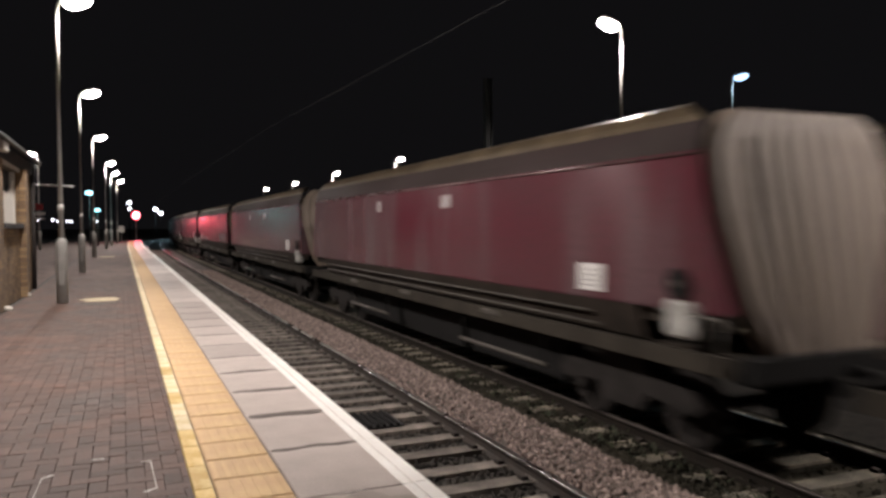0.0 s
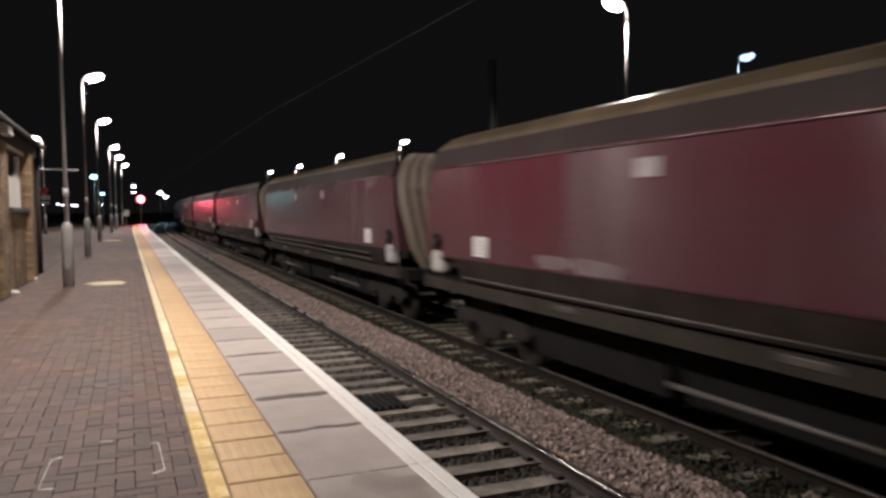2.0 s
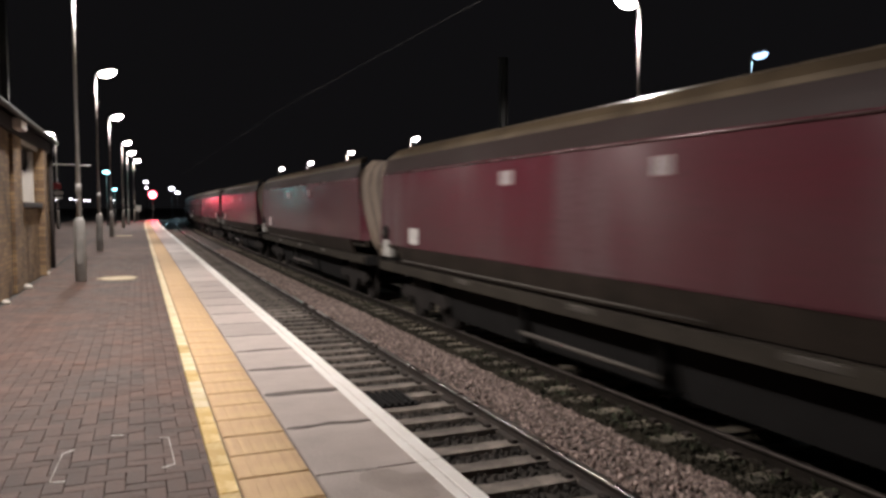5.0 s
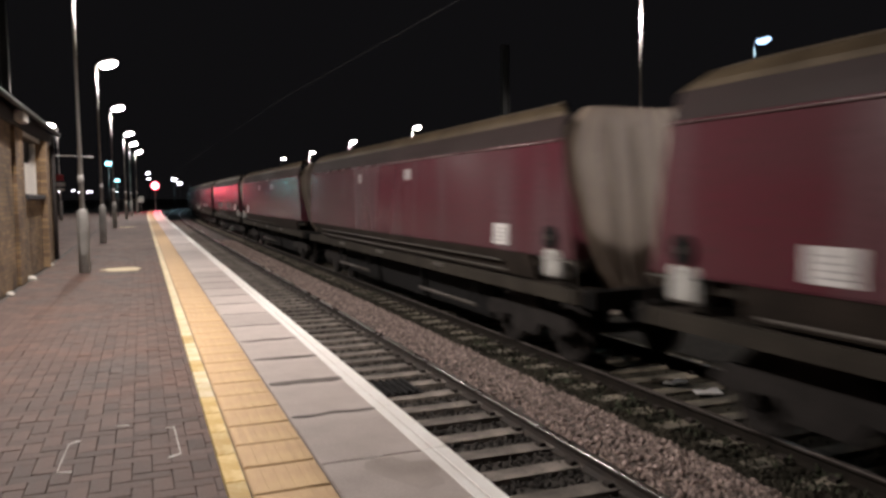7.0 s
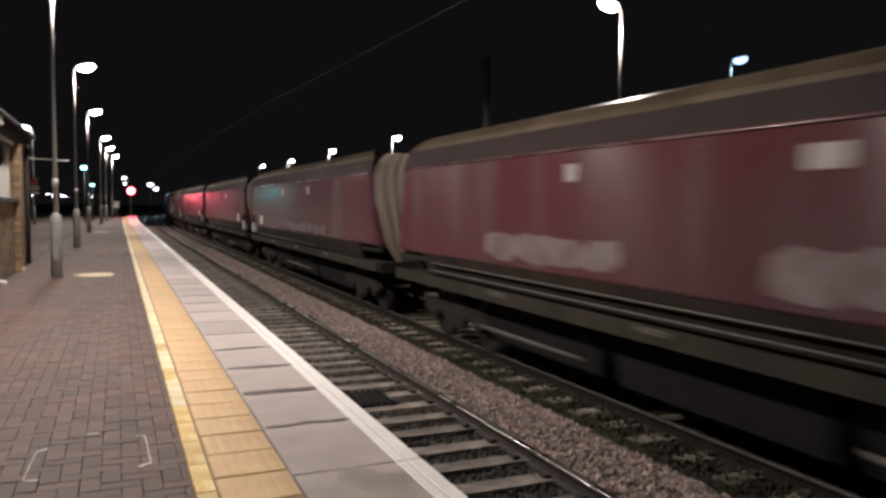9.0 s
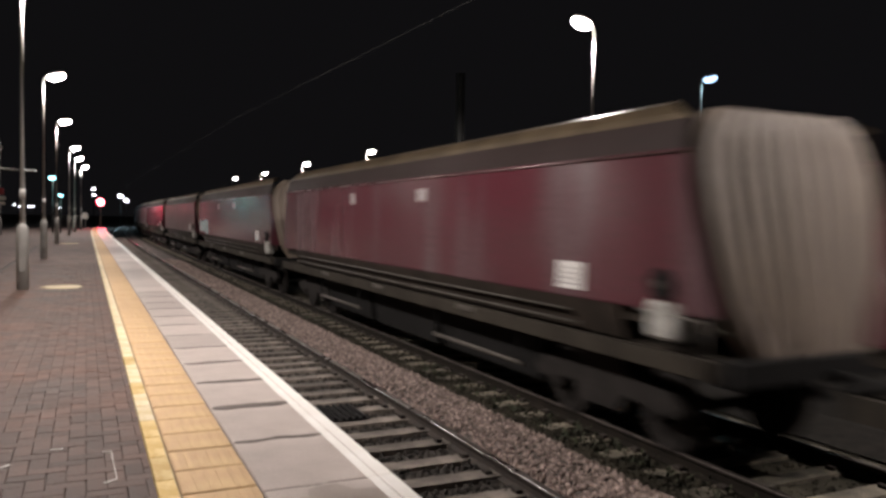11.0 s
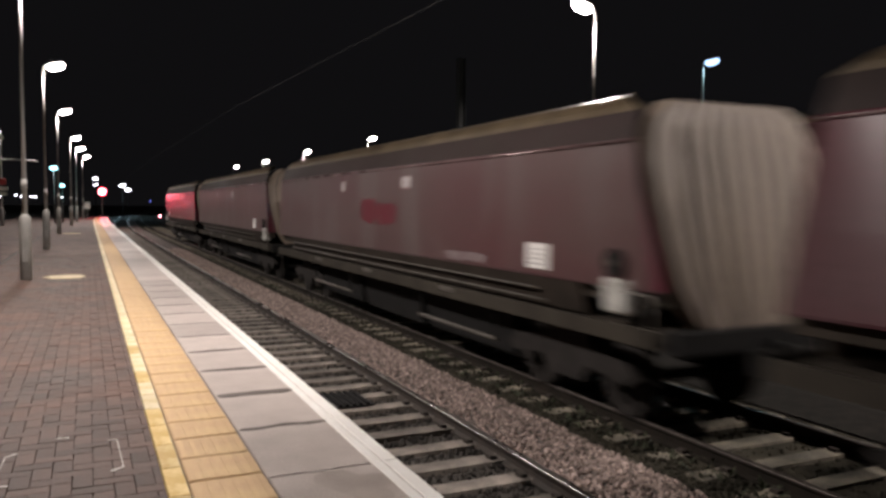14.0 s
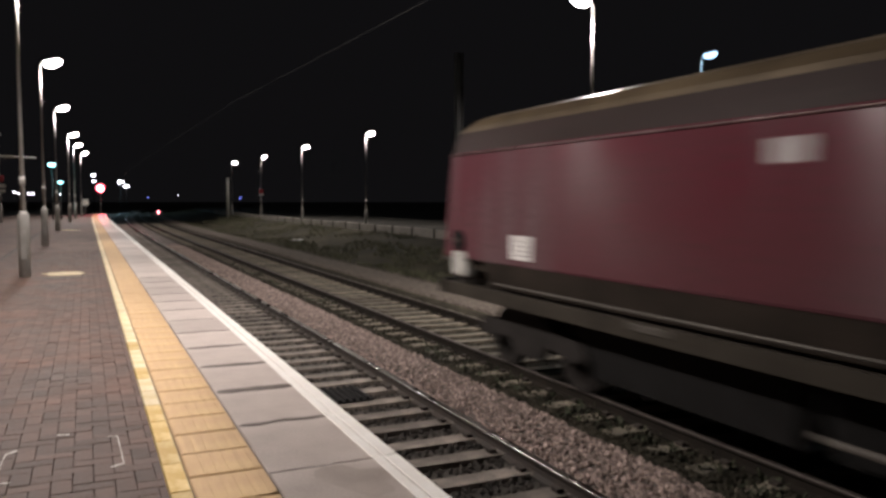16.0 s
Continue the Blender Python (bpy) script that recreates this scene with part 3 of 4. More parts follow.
# block paving in a herringbone bond
PAVER_H = piece_mesh("paver", 0.1965, 0.0965, 0.05, 0.0025, MAT["paver"])
paving = thing("block_paving", "red-brown block paving in a herringbone bond", "paving", "", "structure")
far_verts, far_faces = [], []
rng = random.Random(5)
base_v = [v.co.copy() for v in PAVER_H.vertices]
base_f = [list(f.vertices) for f in PAVER_H.polygons]
near_count = 0
X0, Y0 = -1.90, -4.0
for i in range(-1, 23):
    for j in range(-1, 287):
        d = (i - j) % 4
        if d == 0:
            cx, cy, turn = X0 + 0.1 * i + 0.1, Y0 + 0.1 * j + 0.05, 0
        elif d == 3:
            cx, cy, turn = X0 + 0.1 * i + 0.05, Y0 + 0.1 * j + 0.1, 90
        else:
            continue
        half = 0.1 if turn == 0 else 0.05
        if cy > 24.55:
            continue
        x0, x1 = max(cx - half, -1.90), min(cx + half, 0.34)
        if x1 - x0 < 0.025:
            continue
        cut = (x1 - x0) / (2 * half)
        cx = (x0 + x1) / 2
        m = pose(cx, cy, -0.05 + rng.uniform(-0.002, 0.002), rng.uniform(-0.5, 0.5), rng.uniform(-0.5, 0.5), turn + rng.uniform(-0.8, 0.8))
        if 3.3 < cy < 6.0 and cx > -1.0 and near_count < 300 and cut > 0.99:
            part("paver", PAVER_H, None, paving).matrix_local = m
            near_count += 1
        else:
            n0 = len(far_verts)
            shrink = Vector((cut, 1, 1)) if turn == 0 else Vector((1, cut, 1))
            far_verts += [m @ (v * shrink) for v in base_v]
            far_faces += [[n0 + k for k in f] for f in base_f]
me = bpy.data.meshes.new("joined_pavers")
me.from_pydata(far_verts, [], far_faces)
me.materials.append(MAT["paver"])
tagged(part("joined_pavers", me, None, paving), "farther paving blocks", kind="stuff")


# painted corner marks round a cover in the paving
def mark(points, width=0.018):
    bm = B()
    for (x0, y0), (x1, y1) in zip(points, points[1:]):
        d = Vector((x1 - x0, y1 - y0, 0))
        s = Vector((-d.y, d.x, 0)).normalized() * width / 2
        a, b = Vector((x0, y0, 0.003)), Vector((x1, y1, 0.003))
        low = [bm.verts.new(p) for p in (a - s, b - s, b + s, a + s)]
        bm.faces.new(low)
    g = bmesh.ops.extrude_face_region(bm, geom=bm.faces[:])
    for q in g["geom"]:
        if isinstance(q, bmesh.types.BMVert):
            q.co.z += 0.002
    bmesh.ops.recalc_face_normals(bm, faces=bm.faces)
    return bm


marks = [[(-0.455, 4.98), (-0.475, 4.5)], [(-0.40, 5.03), (-0.455, 4.98)], [(-0.475, 4.48), (-0.40, 4.465)], [(0.09, 5.095), (0.14, 5.09)], [(0.14, 5.09), (0.155, 4.54)], [(0.155, 4.54), (0.09, 4.50)]]
widths = [0.005, 0.018, 0.018, 0.016, 0.006, 0.022]
for pts, w in zip(marks, widths):
    solid("painted_mark", mark(pts, w), MAT["chalk"], "scuffed white paint mark on the paving blocks", "paint mark", "", "paint marks")
solid("painted_mark", mark([(1.06, 4.035), (1.15, 4.03), (1.22, 4.06)], 0.016), MAT["chalk"], "pale scuff across a coping joint", "paint mark", "", "paint marks").matrix_world = pose(0, 0, 0.003)
solid("painted_mark", mark([(-0.20, 5.265), (-0.13, 5.255)], 0.016), MAT["chalk"], "scuffed white paint mark on the paving blocks", "paint mark", "", "paint marks")


# thin pale patch with an uneven outline lying on the paving
def pale_patch(x, y, w, d, seed):
    bm = B()
    ring = []
    for k in range(28):
        a = 2 * math.pi * k / 28
        r = 1 + 0.3 * noise.noise(Vector((math.cos(a) * 2, math.sin(a) * 2, seed)))
        ring.append(bm.verts.new((w / 2 * r * math.cos(a), d / 2 * r * math.sin(a), 0)))
    bm.faces.new(ring)
    g = bmesh.ops.extrude_face_region(bm, geom=bm.faces[:])
    for q in g["geom"]:
        if isinstance(q, bmesh.types.BMVert):
            q.co.z += 0.006
    ob = solid("paving_repair", bm, MAT["patch"], "pale sandy patch on the block paving", "repair patch", "structure", "repair patches")
    ob.matrix_world = pose(x, y, 0.0, 0, 0, 8)


pale_patch(-0.42, 17.0, 0.72, 0.85, 1.0)
pale_patch(-0.75, 41.8, 0.85, 1.0, 4.0)

# ---- station building ----
building = thing("station_building", "small yellow brick station building with a dark slate roof", "building")
WX, W0, W1 = -2.0, 4.0, 20.65
holes = [(15.75, 18.35, 1.55, 2.62), (8.0, 9.2, 0.0, 2.2)]
ys = sorted({W0, W1, *[h[0] for h in holes], *[h[1] for h in holes]})
grid_y, grid_z = ys, [-0.05, 0.0, 1.55, 2.2, 2.62, 3.0]


def solid_at(y, z):
    return not any(h[0] < y < h[1] and h[2] < z < h[3] for h in holes)


bm = B()
for a, b in zip(grid_y, grid_y[1:]):
    for c, d in zip(grid_z, grid_z[1:]):
        if solid_at((a + b) / 2, (c + d) / 2):
            box(bm, WX - 0.3, WX, a, b, c, d)
bmesh.ops.remove_doubles(bm, verts=bm.verts, dist=0.001)
bm.verts.index_update()
inside = {}
for f in bm.faces:
    inside.setdefault(tuple(sorted(v.index for v in f.verts)), []).append(f)
bmesh.ops.delete(bm, geom=[f for fs in inside.values() if len(fs) > 1 for f in fs], context="FACES_ONLY")
part("wall", bm, MAT["wall_brick"], building, "stained yellow brick wall")
for x0, x1, y0, y1 in ((WX - 4.5, WX - 0.3, W1 - 0.3, W1), (WX - 4.5, WX - 0.3, W0, W0 + 0.3), (WX - 4.8, WX - 4.5, W0, W1)):
    part("wall", box(B(), x0, x1, y0, y1, -0.05, 3.0), MAT["wall_brick"], building)
# block at y 18.42 stands in for the window's far jamb, shaped for the camera
for y, wide, out in ((14.7, 0.95, 0.06), (18.42, 0.5, 0.13), (11.2, 0.6, 0.06)):
    bm = B()
    box(bm, WX, WX + out, y, y + wide, -0.008, 2.7, 0.008)
    part("pilaster", bm, MAT["wall_brick"], building)
bm = B()
box(bm, WX, WX + 0.05, W0, W1, 2.72, 2.98, 0.01)
part("eaves_board", bm, MAT["timber"], building)
bm = B()
prism(bm, [(WX + 0.16, 2.99), (WX + 0.16, 3.09), (WX - 2.4, 4.5), (WX - 5.15, 3.09), (WX - 5.15, 2.99), (WX - 2.4, 4.38)], W0 - 0.3, W1 + 0.03)
part("roof", bm, MAT["slate"], building, "dark slate roof")
bm = B()
tube(bm, [(WX + 0.2, W0 - 0.3, 2.98), (WX + 0.2, W1 + 0.02, 2.98)], 0.05)
part("gutter", bm, MAT["timber"], building)
# pale box under the eaves, meant as a downpipe hopper
bm = B()
box(bm, WX + 0.05, WX + 0.2, 14.75, 15.4, 2.78, 2.97, 0.02)
part("wall_light", bm, MAT["board"], building, "pale box under the eaves")
# dark tube added at the corner for the shaded end of the wall
bm = B()
tube(bm, [(WX + 0.045, W1 + 0.06, 0.0), (WX + 0.045, W1 + 0.06, 2.98)], 0.055)
part("downpipe", bm, MAT["timber"], building)
window = part("window", mesh_of("window", box(B(), WX - 0.2, WX - 0.16, 15.75, 18.35, 1.55, 2.62), MAT["slate"]), None, building, "boarded window with pale stone dressing")
bm = B()
prism(bm, [(15.85, 1.56), (18.2, 1.56), (18.2, 2.48), (17.75, 2.3), (17.3, 2.14), (16.7, 2.18), (16.3, 2.36), (15.85, 2.55)], WX - 0.1, WX - 0.07, "x")
part("board", bm, MAT["board"], window, "white board behind the window")
for y in (15.75, 18.27):
    bm = B()
    box(bm, WX - 0.16, WX - 0.06, y, y + 0.08, 1.55, 2.62, 0.006)
    part("window_frame", bm, MAT["board"], window)
# sill coloured dark slate to hold the shade below the window
bm = B()
box(bm, WX - 0.1, WX + 0.10, 15.68, 18.4, 1.45, 1.548, 0.01)
part("sill", bm, MAT["slate"], window)
bm = B()
box(bm, WX + 0.002, WX + 0.03, 15.68, 18.4, 2.622, 2.715, 0.01)
part("lintel", bm, MAT["stone_trim"], window)
door = part("door", mesh_of("door", box(B(), WX - 0.2, WX - 0.15, 8.0, 9.2, -0.008, 2.2), MAT["timber"]), None, building, "dark closed timber door")
for z in (0.25, 1.2):
    bm = B()
    box(bm, WX - 0.15, WX - 0.13, 8.15, 9.05, z, z + 0.75, 0.01)
    part("door_panel", bm, MAT["timber"], door)
for y, s in ((13.1, 0.06), (15.5, 0.08), (18.6, 0.07)):
    bm = B()
    bmesh.ops.create_icosphere(bm, subdivisions=2, radius=s)
    for v in bm.verts:
        v.co *= 1 + 0.35 * noise.noise(v.co * 9 + Vector((y, 0, 0)))
        v.co.z = max(v.co.z * 0.7, -0.04)
    ob = solid("stone_lump", bm, MAT["stone_trim"], "pale lump of stone at the foot of the wall", "stone", "", "stone lumps")
    ob.matrix_world = pose(-1.89, y, 0.032)


# ---- lamp posts ----
def lamp_post(name, label, height, arm, lens, group, base=True):
    """A two-stage column with a bowl lantern on a short arm along x."""
    ob = thing(name, label, "lamp post", group)
    bm = B()
    tube(bm, [(0, 0, 0), (0, 0, 1.18), (0, 0, 1.26)], [0.105, 0.105, 0.06], 14)
    b = part("base_stage", bm, MAT["post_base"], ob, "thicker grey lower column stage")
    bm = B()
    box(bm, -0.05, 0.05, -0.112, -0.1, 0.35, 0.85, 0.004)
    part("access_door", bm, MAT["post_base"], b)
    bm = B()
    s = math.copysign(1, arm)
    tube(bm, [(0, 0, 1.2), (0, 0, height - 0.25), (s * 0.02, 0, height - 0.1), (s * 0.08, 0, height - 0.01), (s * 0.2, 0, height + 0.03)], [0.050, 0.036, 0.032, 0.028, 0.026], 12)
    part("column", bm, MAT["post"], ob, "slim galvanised column with a bent arm")
    bm = B()
    tube(bm, [(0, 0, 1.75), (0, 0, 1.91)], 0.054, 12)
    part("collar", bm, MAT["post"], ob, "pale number band")
    bm = B()
    bmesh.ops.create_uvsphere(bm, u_segments=20, v_segments=12, radius=1)
    for v in bm.verts:
        v.co = Vector((s * 0.33 + v.co.x * 0.27, v.co.y * 0.15, height + 0.05 + 0.07 * v.co.x * s + (v.co.z * 0.09 if v.co.z > 0 else v.co.z * 0.02)))
    for f in bm.faces:
        f.smooth = True
    head = part("lantern", bm, MAT["post"], ob, "flat grey lantern housing")
    # lens swollen beyond the lantern to take in the lamp's glare
    bm = B()
    bmesh.ops.create_uvsphere(bm, u_segments=20, v_segments=12, radius=1)
    for v in bm.verts:
        v.co = Vector((s * 0.37 + v.co.x * 0.27, v.co.y * 0.17, height - 0.01 + 0.05 * v.co.x * s + (v.co.z * 0.09 if v.co.z > 0 else v.co.z * 0.15)))
    for f in bm.faces:
        f.smooth = True
    part("lens", bm, lens, head, "glowing bowl lens")
    return ob


PLATFORM_LABEL = "tall galvanised platform lamp post with a glowing white bowl lantern"
HEIGHT = 5.85
left = lamp_post("platform_lamp", PLATFORM_LABEL, HEIGHT, 1, MAT["lens"], "platform lamp posts")
# first post is unseen, inferred from the near light and kept out of view
LEFT = [(-1.55, 8.6), (-1.09, 16.6), (-1.22, 27.7), (-1.26, 41.0), (-1.0, 57.2), (-0.8, 67.8), (-0.4, 79.3)]
left.matrix_world = pose(*LEFT[0], 0)
for x, y in LEFT[1:]:
    copy_thing(left, pose(x, y, 0, 0, 0, random.uniform(-4, 4)))
for (x, y), watts in zip(LEFT, (2150, 1150, 1450, 1450, 1450, 1450, 1450)):
    lamp_light(x + 0.35, y, HEIGHT - 0.3, watts, LAMP_WHITE)

near_right = lamp_post("far_platform_lamp", "tall galvanised lamp post beyond the train with a white lantern", 7.1, -1, MAT["lens"], "yard lamp posts")
near_right.matrix_world = pose(10.93, 15.2, -0.95)
lamp_light(10.58, 15.2, 5.75, 1500, LAMP_WHITE)
# posts out of view: first inferred from shadows, second added for even light
for y, watts in ((2.6, 2300), (-10.0, 1800)):
    copy_thing(near_right, pose(10.93, y, -0.95))
    lamp_light(10.58, y, 5.75, watts, LAMP_WHITE)
right = lamp_post("yard_lamp", "tall galvanised yard lamp post behind the low wall", 6.35, 1, MAT["lens"], "yard lamp posts")
RIGHT = [(16.95, 48.8), (16.35, 63.2), (16.3, 79.5), (15.6, 92.7)]
right.matrix_world = pose(*RIGHT[0], -0.4)
for x, y in RIGHT[1:]:
    post = copy_thing(right, pose(x, y, -0.4))
    if y == 79.5:
        bm = B()
        box(bm, -0.2, 0.2, -0.11, -0.09, 2.6, 3.0, 0.01)
        plate = part("sign_plate", bm, MAT["sign_red"], post, "small red and white plate on the column")
        bm = B()
        box(bm, -0.2, 0.2, -0.11, -0.09, 2.42, 2.59, 0.01)
        part("lower_plate", bm, MAT["board"], plate)
for x, y in RIGHT[:3]:
    lamp_light(x + 0.35, y, 5.68, 1600, LAMP_WHITE)
cool = lamp_post("yard_lamp", "tall yard lamp post with a bluish white lantern", 6.5, 1, MAT["lens_cool"], "yard lamp posts")
cool.matrix_world = pose(17.6, 18.75, -0.4)
lamp_light(18.14, 18.75, 5.95, 350, LAMP_COOL)
back = lamp_post("back_lamp", "tall lamp post at the back of the platform, lantern turned away", 6.3, -1, MAT["lens"], "platform lamp posts")
back.matrix_world = pose(-5.0, 56.7, 0)
lamp_light(-5.54, 56.7, 6.1, 700, LAMP_WHITE)
bm = B()
tube(bm, [(-0.95, -0.02, 4.3), (2.1, -0.02, 4.22)], 0.04, 8)
part("bracket_arm", bm, MAT["post"], back)
for z, high, wide, mat in ((2.62, 0.42, 0.5, "sign_red"), (2.28, 0.22, 0.7, "board"), (1.98, 0.16, 0.62, "board")):
    bm = B()
    box(bm, -wide / 2, wide / 2, -0.13, -0.11, z, z + high, 0.005)
    part("sign_plate", bm, MAT[mat], back, "small sign plate on the column")


def far_lamp(x, y, z, size, lens, label, name="distant_lamp"):
    """A lamp on a thin post a long way off."""
    ob = thing(name, label, "lamp", "distant lamps")
    ob.matrix_world = pose(x, y, -1.32)
    bm = B()
    tube(bm, [(0, 0, 0), (0, 0, z + 1.32)], [0.06, 0.04], 8)
    part("post", bm, MAT["black_steel"], ob)
    bm = B()
    bmesh.ops.create_uvsphere(bm, u_segments=14, v_segments=8, radius=1)
    for v in bm.verts:
        v.co = Vector((v.co.x * size * 1.2, v.co.y * size, z + 1.32 + v.co.z * size * 0.6))
    part("lens", bm, lens, ob)


# (x, z) as seen at y = 70, pushed out along the line of sight
def far_at(x, z, y, size, lens, label, seen=70.0):
    k = y / seen
    far_lamp(x * k, y, EYE + (z - EYE) * k, size * k, lens, label)


far_at(-2.45, 4.33, 66, 0.26, MAT["lens_cyan"], "distant lamp glowing blue-green")
far_at(-1.86, 2.92, 66, 0.16, MAT["lens_cyan"], "distant lamp glowing blue-green")
far_at(-6.71, 3.31, 120, 0.17, MAT["blue_light"], "distant lamp glowing blue")
for x, z in ((-6.23, 2.02), (-5.18, 2.10), (-4.13, 2.0), (-3.85, 1.98), (-4.8, 2.0), (-1.89, 1.98)):
    far_at(x, z, 220, 0.08, MAT["lens_far"], "small distant white lamp")
far_at(0.81, 4.27, 118, 0.2, MAT["lens_far"], "distant white lamp near the platform end", 95.0)
far_at(0.84, 3.62, 135, 0.16, MAT["lens_far"], "distant white lamp near the platform end", 95.0)
far_at(3.6, 3.55, 170, 0.26, MAT["lens_far"], "distant white lamp beyond the platform end", 95.0)
far_at(4.21, 3.08, 180, 0.24, MAT["lens_far"], "distant white lamp beyond the platform end", 95.0)
far_at(16.95, 1.76, 150, 0.10, MAT["blue_light"], "small distant blue lamp", 95.0)
far_at(6.57, 1.8, 230, 0.07, MAT["blue_light"], "small distant blue lamp", 95.0)
far_at(9.8, 2.14, 230, 0.05, MAT["lens_far"], "small distant white lamp", 95.0)


far = bpy.data.lights.new("far_light", "POINT")
far.energy, far.color, far.shadow_soft_size = 1500, LAMP_COOL, 0.35
new("far_light", far).matrix_world = Matrix.Translation((6.6, 165, 4.9))
for x, z in ((-2.31, 3.95), (-1.75, 2.6)):
    data = bpy.data.lights.new("cyan_light", "POINT")
    data.energy, data.color, data.shadow_soft_size = 22, (0.16, 0.85, 0.82), 0.12
    new("cyan_light", data).matrix_world = Matrix.Translation((x, 65.6, z))


# ---- signals ----
def signal(x, y, ground, lens_z, size, label):
    ob = thing("railway_signal", label, "signal", "signals")
    ob.matrix_world = pose(x, y, ground)
    h = lens_z - ground
    bm = B()
    tube(bm, [(0, 0.12, 0), (0, 0.12, h + 0.3)], 0.06, 10)
    part("post", bm, MAT["post"], ob)
    bm = B()
    box(bm, -0.28, 0.28, -0.02, 0.03, h - 0.4, h + 0.4, 0.03)
    part("backboard", bm, MAT["black_steel"], ob)
    # disc wider than a real lens, its red ring standing in for glare
    bm = B()
    tube(bm, [(0, -0.03, h), (0, -0.06, h)], size, 20)
    lens = part("lens", bm, MAT["red_light"], ob, "oversized red disc standing in for glare round the lens")
    bm = B()
    tube(bm, [(0, -0.055, h), (0, -0.075, h)], size * 0.8, 16)
    part("lens_centre", bm, MAT["red_core"], lens, "brightest centre of the lens")
    bm = B()
    for k in range(9):
        a, b = math.pi * k / 9, math.pi * (k + 1) / 9
        v = [bm.verts.new((size * 1.15 * math.cos(u), yy, h + size * 1.15 * math.sin(u))) for u, yy in ((a, -0.02), (b, -0.02), (b, -0.26), (a, -0.26))]
        bm.faces.new(v)
    part("hood", bm, MAT["black_steel"], ob)


signal(1.48, 94.0, -1.3, 2.82, 0.46, "railway colour-light signal showing red at the platform end")
signal(11.2, 140, -1.3, -0.55, 0.22, "low ground signal showing a small red light")
red = bpy.data.lights.new("signal_light", "SPOT")
red.energy, red.color, red.spot_size, red.spot_blend, red.shadow_soft_size = 1600, (1, 0.03, 0.08), radians(37), 1.0, 0.2
new("signal_light", red).matrix_world = look((1.48, 93.6, 2.82), (1.1, 83, -0.2))

sign = thing("platform_sign", "small white square sign on a post at the platform end", "sign")
sign.matrix_world = pose(-0.05, 90, 0)
bm = B()
tube(bm, [(0, 0, 0), (0, 0, 1.6)], 0.035, 8)
part("post", bm, MAT["post"], sign)
bm = B()
box(bm, -0.28, 0.28, -0.06, -0.04, 0.95, 1.6, 0.01)
part("plate", bm, MAT["board"], sign)


# ---- overhead line ----
def mast(x, y, ground, h, label):
    ob = thing("overhead_line_mast", label, "mast", "overhead line masts")
    ob.matrix_world = pose(x, y, ground)
    bm = B()
    for a in (-0.1, 0.1):
        box(bm, a - 0.012, a + 0.012, -0.1, 0.1, 0, h)
    box(bm, -0.1, 0.1, -0.006, 0.006, 0, h)
    part("column", bm, MAT["black_steel"], ob)
    bm = B()
    box(bm, -0.16, 0.16, -0.16, 0.16, 0, 0.25, 0.02)
    part("foot", bm, MAT["concrete"], ob)


mast(10.5, 21.5, -1.2, 7.2, "dark steel mast carrying the overhead line")
mast(-3.4, 24.5, -0.02, 7.6, "dark steel mast behind the station building")


def wire(points, r):
    bm = B()
    tube(bm, points, r, 6)
    solid("overhead_wire", bm, MAT["wire"], "thin overhead contact wire above the platform track", "wire", "", "overhead wires")


mast(4.66, -12.0, -1.0, 4.9, "dark steel mast between the tracks carrying the overhead line")
wire([(4.6, -12, 3.7), (4.2, -8, 3.7), (3.5, 8.5, 3.7), (3.1, 18, 3.7), (2.97, 34, 3.7), (2.9, 60, 3.7), (3.4, 95, 3.7)], 0.0028)


# ---- low wall behind the far track ----
low_wall = thing("low_wall", "low concrete panel wall with dark posts along the yard", "wall", "", "structure")
bm = B()
box(bm, -0.05, 0.05, -1.40, 1.40, 0, 0.42, 0.015)
PANEL = mesh_of("wall_panel", bm, MAT["pale_concrete"])
bm = B()
box(bm, -0.09, 0.07, -0.06, 0.06, -0.3, 0.50, 0.012)
POST = mesh_of("wall_post", bm, MAT["under"])
bm = B()
box(bm, -0.09, 0.07, -1.40, 1.40, 0, 0.035, 0.008)
CAP = mesh_of("wall_cap", bm, MAT["stone_trim"])
for i in range(36):
    y = 12 + 2.93 * i
    ob = part("wall_panel", PANEL, None, low_wall)
    ob.matrix_local = pose(16.0 + bend(y), y + 1.46, -0.46 + random.uniform(-0.01, 0.01), 0, 0, heading(y))
    part("wall_cap", CAP, None, ob).matrix_local = pose(0, 0, 0.422)
    part("wall_post", POST, None, low_wall).matrix_local = pose(16.0 + bend(y), y, -0.46, 0, 0, heading(y))
white_post = thing("white_post", "pale concrete post standing beside the yard wall", "post")
white_post.matrix_world = pose(15.5, 95, -0.5)
bm = B()
tube(bm, [(0, 0, 0), (0, 0, 4.7)], [0.2, 0.16], 10)
part("shaft", bm, MAT["board"], white_post)


